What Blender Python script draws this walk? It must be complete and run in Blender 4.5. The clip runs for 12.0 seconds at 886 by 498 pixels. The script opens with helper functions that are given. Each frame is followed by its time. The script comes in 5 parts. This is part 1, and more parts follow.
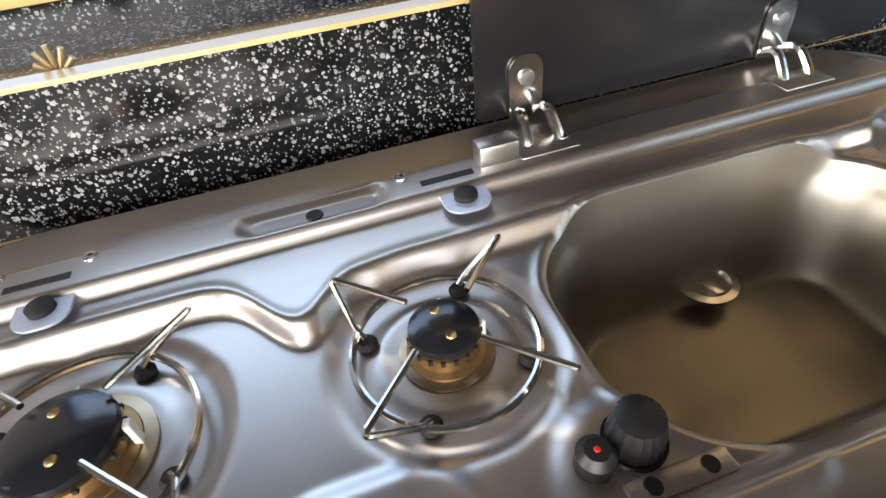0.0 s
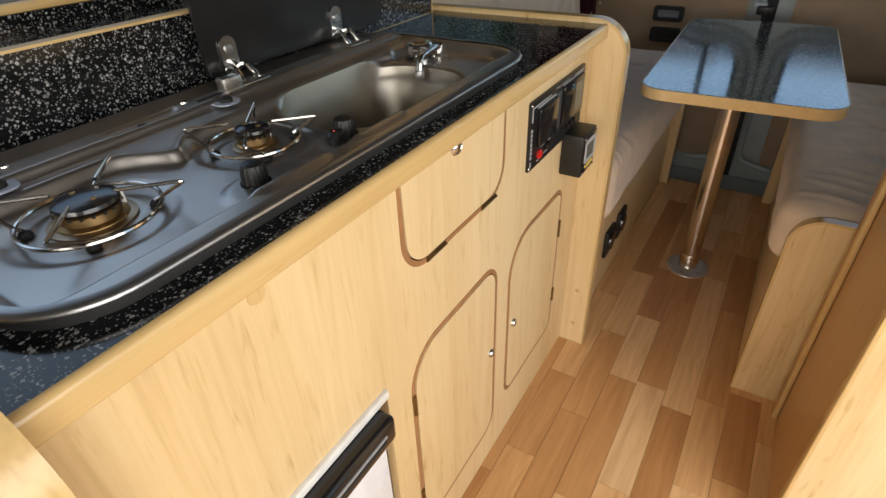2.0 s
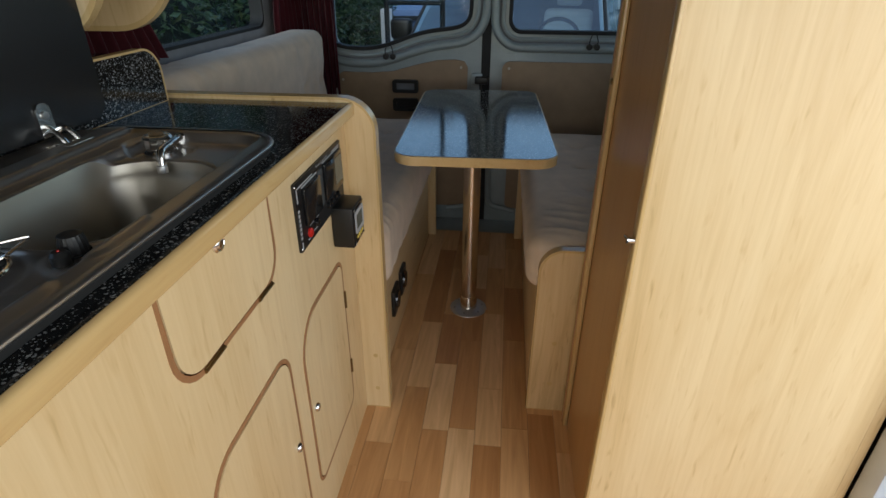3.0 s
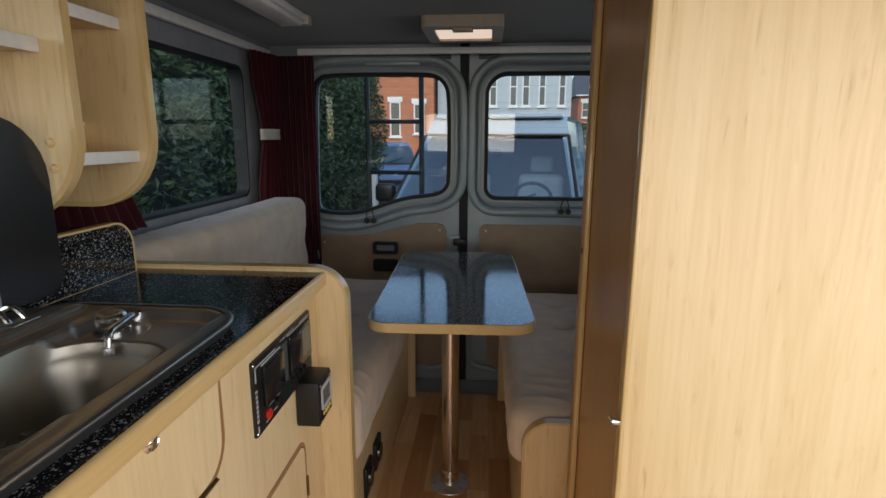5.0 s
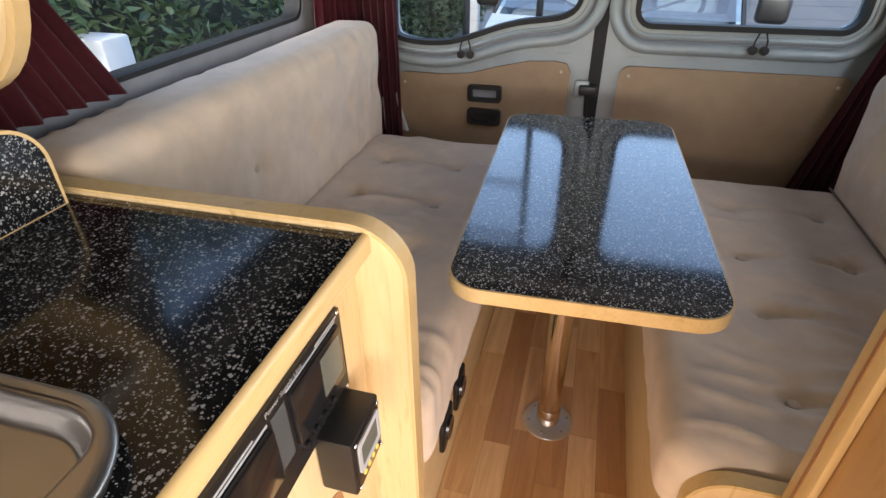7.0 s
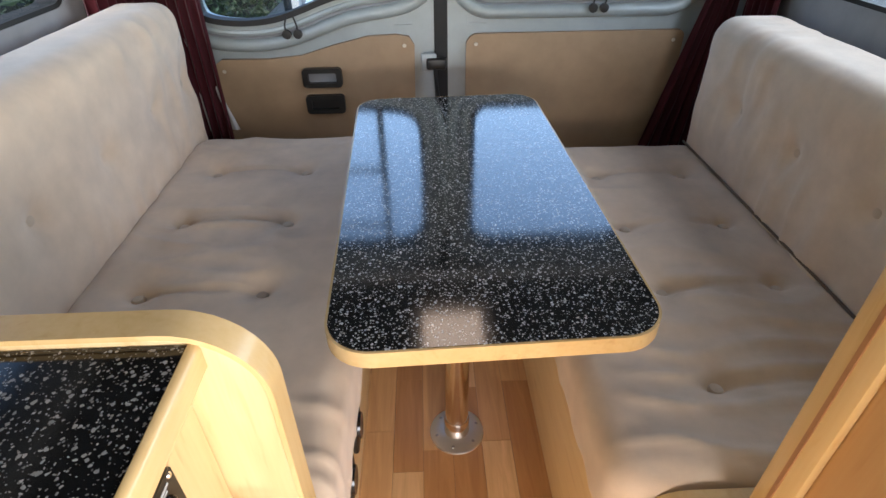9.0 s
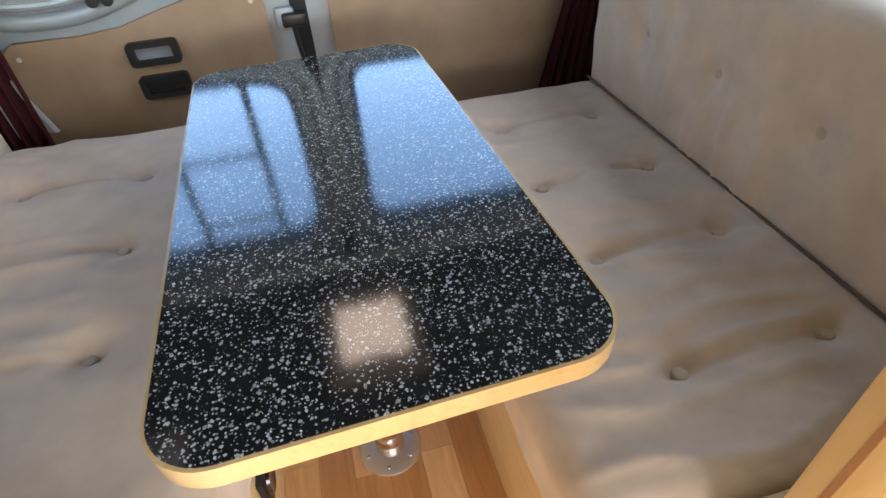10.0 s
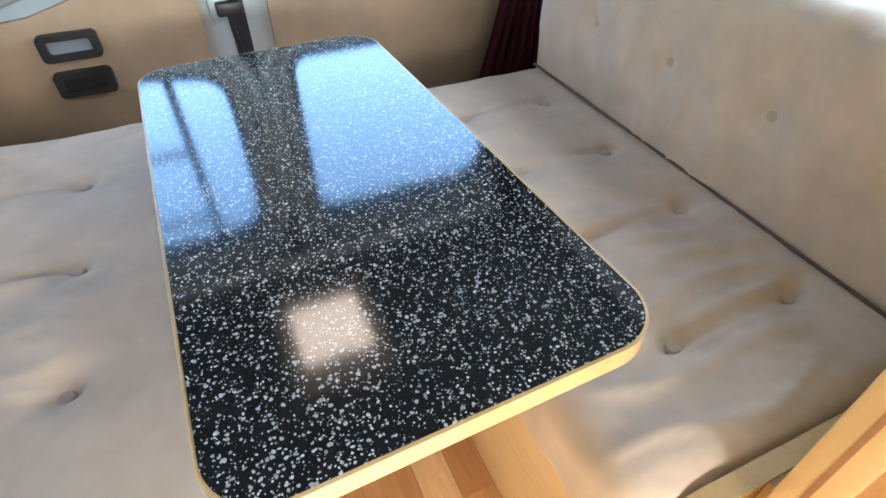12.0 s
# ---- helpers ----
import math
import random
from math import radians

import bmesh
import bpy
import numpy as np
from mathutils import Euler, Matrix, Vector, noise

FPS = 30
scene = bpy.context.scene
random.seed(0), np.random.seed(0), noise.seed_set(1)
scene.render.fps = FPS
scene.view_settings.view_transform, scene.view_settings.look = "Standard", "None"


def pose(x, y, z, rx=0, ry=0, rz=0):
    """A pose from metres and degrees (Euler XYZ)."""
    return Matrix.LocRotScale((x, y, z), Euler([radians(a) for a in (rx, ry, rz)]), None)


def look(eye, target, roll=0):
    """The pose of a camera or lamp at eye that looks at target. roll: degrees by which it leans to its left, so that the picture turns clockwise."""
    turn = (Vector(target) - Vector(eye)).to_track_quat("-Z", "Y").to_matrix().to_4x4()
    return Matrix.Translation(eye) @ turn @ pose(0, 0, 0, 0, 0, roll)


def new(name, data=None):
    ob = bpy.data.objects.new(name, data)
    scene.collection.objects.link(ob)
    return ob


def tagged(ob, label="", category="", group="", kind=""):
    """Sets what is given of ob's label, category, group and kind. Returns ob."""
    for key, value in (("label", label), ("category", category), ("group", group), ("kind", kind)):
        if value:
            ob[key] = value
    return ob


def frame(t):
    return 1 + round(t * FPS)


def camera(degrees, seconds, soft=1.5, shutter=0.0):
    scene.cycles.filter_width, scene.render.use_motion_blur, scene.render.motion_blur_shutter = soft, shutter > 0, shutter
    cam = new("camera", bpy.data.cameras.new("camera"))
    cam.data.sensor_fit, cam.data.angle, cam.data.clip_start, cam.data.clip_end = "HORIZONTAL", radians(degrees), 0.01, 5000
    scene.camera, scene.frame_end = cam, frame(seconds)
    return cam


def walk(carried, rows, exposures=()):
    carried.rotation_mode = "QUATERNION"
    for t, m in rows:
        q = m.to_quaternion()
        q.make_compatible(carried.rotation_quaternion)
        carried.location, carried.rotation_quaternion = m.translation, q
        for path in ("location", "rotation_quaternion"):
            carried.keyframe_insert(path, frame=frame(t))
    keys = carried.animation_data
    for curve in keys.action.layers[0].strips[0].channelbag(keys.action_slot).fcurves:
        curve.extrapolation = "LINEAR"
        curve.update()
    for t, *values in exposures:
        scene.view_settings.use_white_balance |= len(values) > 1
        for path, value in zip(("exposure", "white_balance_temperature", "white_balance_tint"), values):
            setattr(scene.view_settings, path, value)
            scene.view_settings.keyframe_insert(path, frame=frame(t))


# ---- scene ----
from mathutils.geometry import tessellate_polygon

cam = camera(79.2, 12.0)
PATH = [
    (0, (-0.236, 0.508, 1.12), (-1.683, 0.86, -0.215), -6.6),
    (0.5, (-0.142, 0.424, 1.122), (-1.57, 1.015, -0.148), -4.3),
    (1, (-0.016, 0.348, 1.098), (-1.381, 1.137, -0.132), -4.3),
    (1.5, (0.087, 0.212, 1.118), (-1.126, 1.305, -0.038), -3.6),
    (2, (0.088, 0.158, 1.123), (-0.803, 1.551, -0.003), -2.3),
    (2.5, (0.085, 0.161, 1.131), (-0.414, 1.761, 0.038), -1.3),
    (3, (0.092, 0.176, 1.138), (-0.105, 1.934, 0.204), 0.2),
    (3.5, (0.099, 0.182, 1.156), (-0.073, 2.031, 0.412), 0.3),
    (3.7, (0.102, 0.184, 1.161), (-0.082, 2.059, 0.493), 0.2),
    (5.3, (0.111, 0.269, 1.16), (-0.049, 2.222, 0.759), 0.1),
    (5.5, (0.094, 0.352, 1.145), (-0.084, 2.285, 0.665), -0.1),
    (6, (0.051, 0.601, 1.148), (-0.183, 2.432, 0.378), 1.1),
    (6.5, (0.05, 0.728, 1.183), (-0.33, 2.431, 0.205), 0.5),
    (6.7, (0.031, 0.768, 1.194), (-0.426, 2.426, 0.173), -0.3),
    (8.3, (-0.075, 0.992, 1.182), (-0.449, 2.576, 0.02), -3.0),
    (8.5, (-0.065, 1.001, 1.178), (-0.319, 2.602, 0.007), -2.4),
    (9, (-0.054, 1.021, 1.17), (-0.004, 2.648, 0.008), -0.8),
    (9.5, (-0.032, 1.105, 1.122), (0.114, 2.698, -0.078), -1.9),
    (10, (0.009, 1.213, 1.09), (0.333, 2.708, -0.198), -4.0),
    (10.5, (0.02, 1.306, 1.074), (0.692, 2.603, -0.293), -3.1),
    (11, (-0.028, 1.344, 1.08), (0.842, 2.541, -0.266), -1.8),
    (11.5, (-0.089, 1.317, 1.108), (0.682, 2.609, -0.209), -0.9),
    (12, (-0.091, 1.262, 1.104), (0.51, 2.621, -0.235), -0.3),
]
EXPO = [(0, 2.83, 6900, 14), (0.5, 2.63, 7000, 17), (1, 1.93, 7250, 13), (1.5, 1.45, 7250, 12), (2, 1.35, 7000, 12), (2.5, 1.15, 6500, 8), (3, 0.75, 6250, 7), (3.5, 0.7, 6250, 7), (5.5, 0.93, 6850, 16), (6, 1.68, 7150, 19), (6.5, 2.23, 7200, 19), (8.5, 2.78, 6550, 16), (9.5, 2.93, 6750, 14), (10, 3.15, 6500, 13), (11, 3.55, 6250, 12), (12, 3.77, 6150, 8)]
walk(cam, [(t, look(eye, target, roll)) for t, eye, target, roll in PATH], EXPO)

# ---------------- world, sun, large lights ----------------
world = bpy.data.worlds.new("sky")
scene.world = world
world.use_nodes = True
wn = world.node_tree.nodes
wl = world.node_tree.links
sky = wn.new("ShaderNodeTexSky")
sky.sky_type = "NISHITA"
sky.sun_disc = False
sky.sun_elevation = radians(36.6)
sky.sun_rotation = radians(188.5)
sky.air_density = 1.0
sky.dust_density = 1.2
sky.ozone_density = 1.5
wl.new(sky.outputs["Color"], wn["Background"].inputs["Color"])
wn["Background"].inputs["Strength"].default_value = 0.15
sun = new("sun", bpy.data.lights.new("sun", "SUN"))
sun.data.energy = 0.5
sun.data.angle = radians(15)
sun.data.color = (1.0, 0.95, 0.88)
sun.matrix_world = look((-3, -20, 15), (0, 0, 0))


def window_light(name, m, sx, sy, watts, color=(0.86, 0.93, 1.0)):
    lamp = bpy.data.lights.new(name, "AREA")
    lamp.shape = "RECTANGLE"
    lamp.size, lamp.size_y, lamp.energy, lamp.color = sx, sy, watts, color
    ob = new(name, lamp)
    ob.matrix_world = m
    return ob


# daylight entering through the open sliding door, the windscreen, the kitchen window and the side window
window_light("daylight_sliding_door", look((1.02, -0.05, 1.02), (-0.40, 0.95, 0.0)), 1.3, 1.3, 10.2, (1.0, 0.98, 0.94))
window_light("daylight_windscreen", look((0.0, -1.97, 1.22), (0.0, 0.5, 0.7)), 1.4, 0.5, 7.2, (1.0, 0.965, 0.91))
window_light("daylight_kitchen_window", look((-0.96, 0.55, 1.36), (0.4, 0.55, 0.95)), 0.80, 0.24, 0.16)
window_light("daylight_side_window", look((0.97, 2.0, 1.19), (-0.6, 1.9, 1.12)), 0.80, 0.46, 0.70, (0.93, 0.97, 1.0))


# ---------------- materials ----------------
def nodes_of(name, rough=0.5, metal=0.0, color=(0.5, 0.5, 0.5)):
    m = bpy.data.materials.new(name)
    m.use_nodes = True
    nt = m.node_tree
    b = nt.nodes["Principled BSDF"]
    b.inputs["Roughness"].default_value = rough
    b.inputs["Metallic"].default_value = metal
    b.inputs["Base Color"].default_value = (*color, 1)
    return m, nt, b


def coords(nt, scale=(1, 1, 1)):
    tc = nt.nodes.new("ShaderNodeTexCoord")
    mp = nt.nodes.new("ShaderNodeMapping")
    mp.inputs["Scale"].default_value = scale
    nt.links.new(tc.outputs["Object"], mp.inputs["Vector"])
    return mp.outputs["Vector"]


def noise_tex(nt, vec, scale, detail=4, rough=0.55, dist=0.0):
    n = nt.nodes.new("ShaderNodeTexNoise")
    n.inputs["Scale"].default_value = scale
    n.inputs["Detail"].default_value = detail
    n.inputs["Roughness"].default_value = rough
    n.inputs["Distortion"].default_value = dist
    nt.links.new(vec, n.inputs["Vector"])
    return n.outputs["Fac"]


def ramp(nt, fac, stops):
    r = nt.nodes.new("ShaderNodeValToRGB")
    el = r.color_ramp.elements
    while len(el) < len(stops):
        el.new(0.5)
    for e, (p, c) in zip(el, stops):
        e.position, e.color = p, (*c, 1)
    nt.links.new(fac, r.inputs["Fac"])
    return r.outputs["Color"]


def mixed(nt, fac, a, b, mode="MIX"):
    n = nt.nodes.new("ShaderNodeMix")
    n.data_type, n.blend_type = "RGBA", mode
    for key, v in ((0, fac), (6, a), (7, b)):
        if isinstance(v, bpy.types.NodeSocket):
            nt.links.new(v, n.inputs[key])
        elif key == 0:
            n.inputs[0].default_value = v
        else:
            n.inputs[key].default_value = (*v, 1)
    return n.outputs[2]


def maths(nt, op, a, b=0.0):
    n = nt.nodes.new("ShaderNodeMath")
    n.operation = op
    for i, v in enumerate((a, b)):
        if isinstance(v, bpy.types.NodeSocket):
            nt.links.new(v, n.inputs[i])
        else:
            n.inputs[i].default_value = v
    return n.outputs[0]


def bump(nt, b, height, strength=0.2, dist=0.002):
    n = nt.nodes.new("ShaderNodeBump")
    n.inputs["Strength"].default_value = strength
    n.inputs["Distance"].default_value = dist
    nt.links.new(height, n.inputs["Height"])
    nt.links.new(n.outputs["Normal"], b.inputs["Normal"])


def rough_from(nt, b, fac, lo, hi):
    n = nt.nodes.new("ShaderNodeMapRange")
    n.inputs["To Min"].default_value, n.inputs["To Max"].default_value = lo, hi
    nt.links.new(fac, n.inputs["Value"])
    nt.links.new(n.outputs["Result"], b.inputs["Roughness"])


def plain(name, color, rough=0.5, metal=0.0, vary=0.12, scale=40, bumps=0.08, spec=None):
    """A surface with mottled tone and fine relief at two scales."""
    m, nt, b = nodes_of(name, rough, metal, color)
    v = coords(nt)
    a = noise_tex(nt, v, scale)
    c = noise_tex(nt, v, scale / 9)
    f = maths(nt, "MULTIPLY", maths(nt, "ADD", a, c), 0.5)
    dark = tuple(max(0, k * (1 - vary)) for k in color)
    lite = tuple(min(1, k * (1 + vary)) for k in color)
    nt.links.new(ramp(nt, f, ((0.3, dark), (0.7, lite))), b.inputs["Base Color"])
    rough_from(nt, b, c, max(0.02, rough * 0.8), min(1, rough * 1.2))
    if bumps:
        bump(nt, b, a, bumps, 0.001)
    if spec is not None:
        b.inputs["Specular IOR Level"].default_value = spec
    return m


def wood(name, axis, dark, mid, lite, rough=0.38):
    """Pale figured laminate with the grain along one axis."""
    m, nt, b = nodes_of(name, rough)
    long = {"x": (0.5, 7, 7), "y": (7, 0.5, 7), "z": (7, 7, 0.5)}[axis]
    fine = {"x": (6, 160, 160), "y": (160, 6, 160), "z": (160, 160, 6)}[axis]
    big = noise_tex(nt, coords(nt, long), 0.9, 4, 0.55, 1.2)
    wave = maths(nt, "FRACT", maths(nt, "MULTIPLY", big, 5.0))
    wave = maths(nt, "ABSOLUTE", maths(nt, "SUBTRACT", wave, 0.5))
    pores = noise_tex(nt, coords(nt, fine), 1.0, 3)
    tone = noise_tex(nt, coords(nt, tuple(0.5 * k ** 0.5 for k in long)), 2.2, 3)
    streak = noise_tex(nt, coords(nt, tuple(k * 0.42 for k in fine)), 1.0, 5, 0.7, 0.6)
    f = maths(nt, "ADD", maths(nt, "MULTIPLY", maths(nt, "MINIMUM", maths(nt, "MULTIPLY", wave, 2.6), 0.5), 0.17), maths(nt, "MULTIPLY", pores, 0.24))
    f = maths(nt, "ADD", f, maths(nt, "MULTIPLY", maths(nt, "SUBTRACT", streak, 0.38), 0.24))
    f = maths(nt, "ADD", f, maths(nt, "MULTIPLY", maths(nt, "SUBTRACT", tone, 0.29), 1.0))
    fleck = noise_tex(nt, coords(nt, tuple(k * (0.55 if k > 100 else 2.2) for k in fine)), 1.0, 2, 0.5, 0.4)
    fleck = maths(nt, "MINIMUM", maths(nt, "MAXIMUM", maths(nt, "MULTIPLY", maths(nt, "SUBTRACT", fleck, 0.60), 7.0), 0.0), 1.0)
    f = maths(nt, "SUBTRACT", f, maths(nt, "MULTIPLY", fleck, 0.16))
    nt.links.new(ramp(nt, f, ((0.10, dark), (0.36, mid), (0.66, lite))), b.inputs["Base Color"])
    rough_from(nt, b, pores, rough * 0.8, rough * 1.25)
    bump(nt, b, pores, 0.06, 0.0006)
    return m


def speckle(name, rough, relief, chips):
    """Black laminate with pale stone chips of a few millimetres."""
    m, nt, b = nodes_of(name, rough)
    v = coords(nt)
    wob = nt.nodes.new("ShaderNodeTexNoise")
    wob.inputs["Scale"].default_value = 260
    nt.links.new(v, wob.inputs["Vector"])
    add = nt.nodes.new("ShaderNodeVectorMath")
    add.operation = "MULTIPLY_ADD"
    add.inputs[1].default_value = (0.0035, 0.0035, 0.0035)
    nt.links.new(wob.outputs["Color"], add.inputs[0])
    nt.links.new(v, add.inputs[2])
    total = None
    for scale, size, keep in ((240, 0.50, 0.58), (430, 0.48, 0.50)):
        vo = nt.nodes.new("ShaderNodeTexVoronoi")
        vo.inputs["Scale"].default_value = scale
        nt.links.new(add.outputs[0], vo.inputs["Vector"])
        sep = nt.nodes.new("ShaderNodeSeparateColor")
        nt.links.new(vo.outputs["Color"], sep.inputs["Color"])
        inside = maths(nt, "LESS_THAN", vo.outputs["Distance"], maths(nt, "MULTIPLY", sep.outputs["Green"], size))
        chip = maths(nt, "MULTIPLY", inside, maths(nt, "LESS_THAN", sep.outputs["Red"], keep))
        chip = maths(nt, "MULTIPLY", chip, maths(nt, "ADD", maths(nt, "MULTIPLY", sep.outputs["Blue"], 0.65), 0.35))
        total = chip if total is None else maths(nt, "MAXIMUM", total, chip)
    base = ramp(nt, noise_tex(nt, v, 35), ((0.3, (0.004, 0.0045, 0.005)), (0.7, (0.010, 0.011, 0.012))))
    nt.links.new(mixed(nt, total, base, chips), b.inputs["Base Color"])
    rough_from(nt, b, noise_tex(nt, v, 14), rough * 0.8, rough * 1.3)
    if relief:
        bump(nt, b, noise_tex(nt, v, 420), relief, 0.0004)
    return m


def brushed(name, color, rough, axis="y"):
    m, nt, b = nodes_of(name, rough, 1.0, color)
    st = {"x": (8, 500, 500), "y": (500, 8, 500)}[axis]
    g = noise_tex(nt, coords(nt, st), 1.0, 2)
    big = noise_tex(nt, coords(nt), 9, 3)
    rough_from(nt, b, maths(nt, "MULTIPLY", maths(nt, "ADD", g, big), 0.5), rough * 0.9, rough * 1.12)
    nt.links.new(ramp(nt, big, ((0.3, tuple(c * 0.88 for c in color)), (0.7, color))), b.inputs["Base Color"])
    return m


def cloth(name, color, weave=900, rough=0.95, vary=0.14):
    m, nt, b = nodes_of(name, rough)
    v = coords(nt)
    fine = noise_tex(nt, v, weave, 2)
    soft = noise_tex(nt, v, 16, 4)
    stain = noise_tex(nt, v, 3.5, 3)
    f = maths(nt, "ADD", maths(nt, "MULTIPLY", soft, 0.6), maths(nt, "MULTIPLY", stain, 0.4))
    dark, lite = tuple(c * (1 - vary) for c in color), tuple(min(1, c * (1 + vary)) for c in color)
    nt.links.new(ramp(nt, f, ((0.32, dark), (0.68, lite))), b.inputs["Base Color"])
    b.inputs["Sheen Weight"].default_value = 0.25
    bump(nt, b, maths(nt, "ADD", maths(nt, "MULTIPLY", fine, 0.25), soft), 0.3, 0.004)
    return m


def pane_glass(name, tint, gloss_rough=0.0, gloss=0.03):
    m = bpy.data.materials.new(name)
    m.use_nodes = True
    nt = m.node_tree
    nt.nodes.remove(nt.nodes["Principled BSDF"])
    tr, gl, mx = (nt.nodes.new(k) for k in ("ShaderNodeBsdfTransparent", "ShaderNodeBsdfGlossy", "ShaderNodeMixShader"))
    tr.inputs["Color"].default_value = (*tint, 1)
    gl.inputs["Roughness"].default_value = gloss_rough
    mx.inputs[0].default_value = gloss
    nt.links.new(tr.outputs[0], mx.inputs[1])
    nt.links.new(gl.outputs[0], mx.inputs[2])
    nt.links.new(mx.outputs[0], nt.nodes["Material Output"].inputs["Surface"])
    return m


def glowing(name, color, strength):
    m, nt, b = nodes_of(name, 0.4, 0, color)
    b.inputs["Emission Color"].default_value = (*color, 1)
    b.inputs["Emission Strength"].default_value = strength
    return m


def plank_mat():
    """Wood-strip vinyl; each strip has its own tone."""
    m, nt, b = nodes_of("floor_strip", 0.32)
    oi = nt.nodes.new("ShaderNodeObjectInfo")
    off = nt.nodes.new("ShaderNodeVectorMath")
    off.operation = "MULTIPLY_ADD"
    off.inputs[1].default_value = (7.0, 13.0, 5.0)
    nt.links.new(oi.outputs["Random"], off.inputs[0])
    nt.links.new(coords(nt, (30, 2.2, 30)), off.inputs[2])
    g = noise_tex(nt, off.outputs[0], 1.4, 4, 0.6, 1.0)
    tone = ramp(nt, oi.outputs["Random"], ((0.0, (0.52, 0.26, 0.10)), (0.45, (0.68, 0.385, 0.165)), (0.8, (0.78, 0.485, 0.235)), (1.0, (0.84, 0.57, 0.31))))
    grain = ramp(nt, g, ((0.25, (0.70, 0.63, 0.56)), (0.7, (1.0, 1.0, 1.0))))
    nt.links.new(mixed(nt, 1.0, tone, grain, "MULTIPLY"), b.inputs["Base Color"])
    rough_from(nt, b, g, 0.24, 0.4)
    bump(nt, b, g, 0.05, 0.0008)
    return m


W_DARK, W_MID, W_LITE = (0.43, 0.265, 0.105), (0.66, 0.47, 0.235), (0.78, 0.60, 0.345)
M_WOOD_Z = wood("beech_laminate_upright", "z", W_DARK, W_MID, W_LITE)
M_WOOD_Y = wood("beech_laminate_lengthways", "y", W_DARK, W_MID, W_LITE)
M_EDGE = wood("beech_edge_trim", "y", (0.50, 0.32, 0.13), (0.60, 0.41, 0.18), (0.68, 0.49, 0.25), 0.22)
M_EDGE_Z = wood("beech_edge_trim_upright", "z", (0.50, 0.32, 0.13), (0.60, 0.41, 0.18), (0.68, 0.49, 0.25), 0.22)
M_JUNCTION_LINE = cloth("dark_brown_line", (0.11, 0.07, 0.042), 700)
# wardrobe side: a darker, more orange version of the beech laminate
M_HONEY = wood("beech_darker_orange", "z", (0.38, 0.20, 0.075), (0.46, 0.26, 0.105), (0.53, 0.33, 0.15), 0.3)
M_GROOVE = plain("brown_edge_band", (0.34, 0.165, 0.07), 0.45)
M_SPECK = speckle("black_speckled_worktop", 0.11, 0.05, (0.36, 0.36, 0.355))
M_SPECK.node_tree.nodes["Principled BSDF"].inputs["IOR"].default_value = 1.42
M_SPECK_GLOSS = speckle("black_speckled_table", 0.095, 0.0, (0.62, 0.63, 0.63))
M_SPECK_GLOSS.node_tree.nodes["Principled BSDF"].inputs["IOR"].default_value = 2.05
M_STEEL = brushed("brushed_steel", (0.55, 0.52, 0.49), 0.36)
# bowl steel is darker and browner than the tray steel
M_BOWL = brushed("brown_steel_bowl", (0.40, 0.365, 0.305), 0.40)
M_STEEL_RIM = brushed("satin_steel_rim", (0.46, 0.455, 0.455), 0.36)
M_CHROME = plain("chrome", (0.74, 0.73, 0.71), 0.17, 1.0, 0.05)
M_FLANGE = brushed("satin_floor_flange", (0.80, 0.80, 0.80), 0.42)
M_POLE = brushed("polished_steel_pole", (0.72, 0.66, 0.60), 0.16, "x")
M_WIRE = plain("chromed_wire", (0.60, 0.57, 0.53), 0.16, 1.0, 0.2, 120)
M_BRASS = plain("scorched_brass", (0.34, 0.22, 0.10), 0.42, 1.0, 0.45, 90)
M_SCORCH = plain("heat_stained_steel", (0.42, 0.33, 0.23), 0.36, 1.0, 0.3, 60)
M_ENAMEL = plain("black_enamel", (0.012, 0.012, 0.014), 0.16, 0, 0.3, 60)
M_BLACK = plain("black_plastic", (0.009, 0.009, 0.009), 0.42)
M_BLACK_GLOSS = plain("black_gloss_plastic", (0.010, 0.010, 0.011), 0.14)
M_RUBBER = plain("black_rubber", (0.010, 0.010, 0.010), 0.7)
M_LID = plain("smoked_black_glass", (0.011, 0.011, 0.012), 0.25, 0, 0.25, 12, 0.0)
M_CLOTH = cloth("beige_velour", (0.60, 0.475, 0.355))
M_BUTTON = cloth("beige_button", (0.50, 0.40, 0.30))
M_CURTAIN = cloth("maroon_cotton", (0.090, 0.007, 0.014), 700)
M_LININGCLOTH = cloth("white_curtain_lining", (0.70, 0.70, 0.70), 700)
M_TIE = cloth("cream_tie", (0.72, 0.66, 0.56), 700)
M_LINING = cloth("grey_carpet_lining", (0.22, 0.23, 0.25), 500)
M_CEILING = cloth("dark_grey_headlining", (0.036, 0.040, 0.038), 500)
M_PAINT = plain("silver_door_paint", (0.31, 0.355, 0.36), 0.38, 0.12, 0.1, 25, 0.03)
M_PAINT_PALE = plain("pale_grey_body_paint", (0.55, 0.60, 0.66), 0.3, 0, 0.08, 20, 0.03)
M_PAINT_DARK = plain("shadow_gap_paint", (0.06, 0.065, 0.065), 0.5)
M_HARDBOARD = plain("tan_hardboard", (0.33, 0.225, 0.135), 0.55, 0, 0.16, 18, 0.1)
M_WHITE = plain("white_plastic", (0.74, 0.72, 0.68), 0.4)
M_FRIDGE = plain("white_fridge_skin", (0.76, 0.76, 0.77), 0.3)
M_FLOOR = plank_mat()
M_FLOORBASE = plain("floor_backing", (0.16, 0.08, 0.035), 0.6)
M_GLASS = pane_glass("window_glass", (0.90, 0.95, 0.95))
M_RED = plain("red_button", (0.55, 0.02, 0.015), 0.3)
M_YELLOW = plain("yellow_button", (0.70, 0.52, 0.08), 0.4)
M_SCREEN = plain("grey_green_display", (0.11, 0.12, 0.10), 0.2)
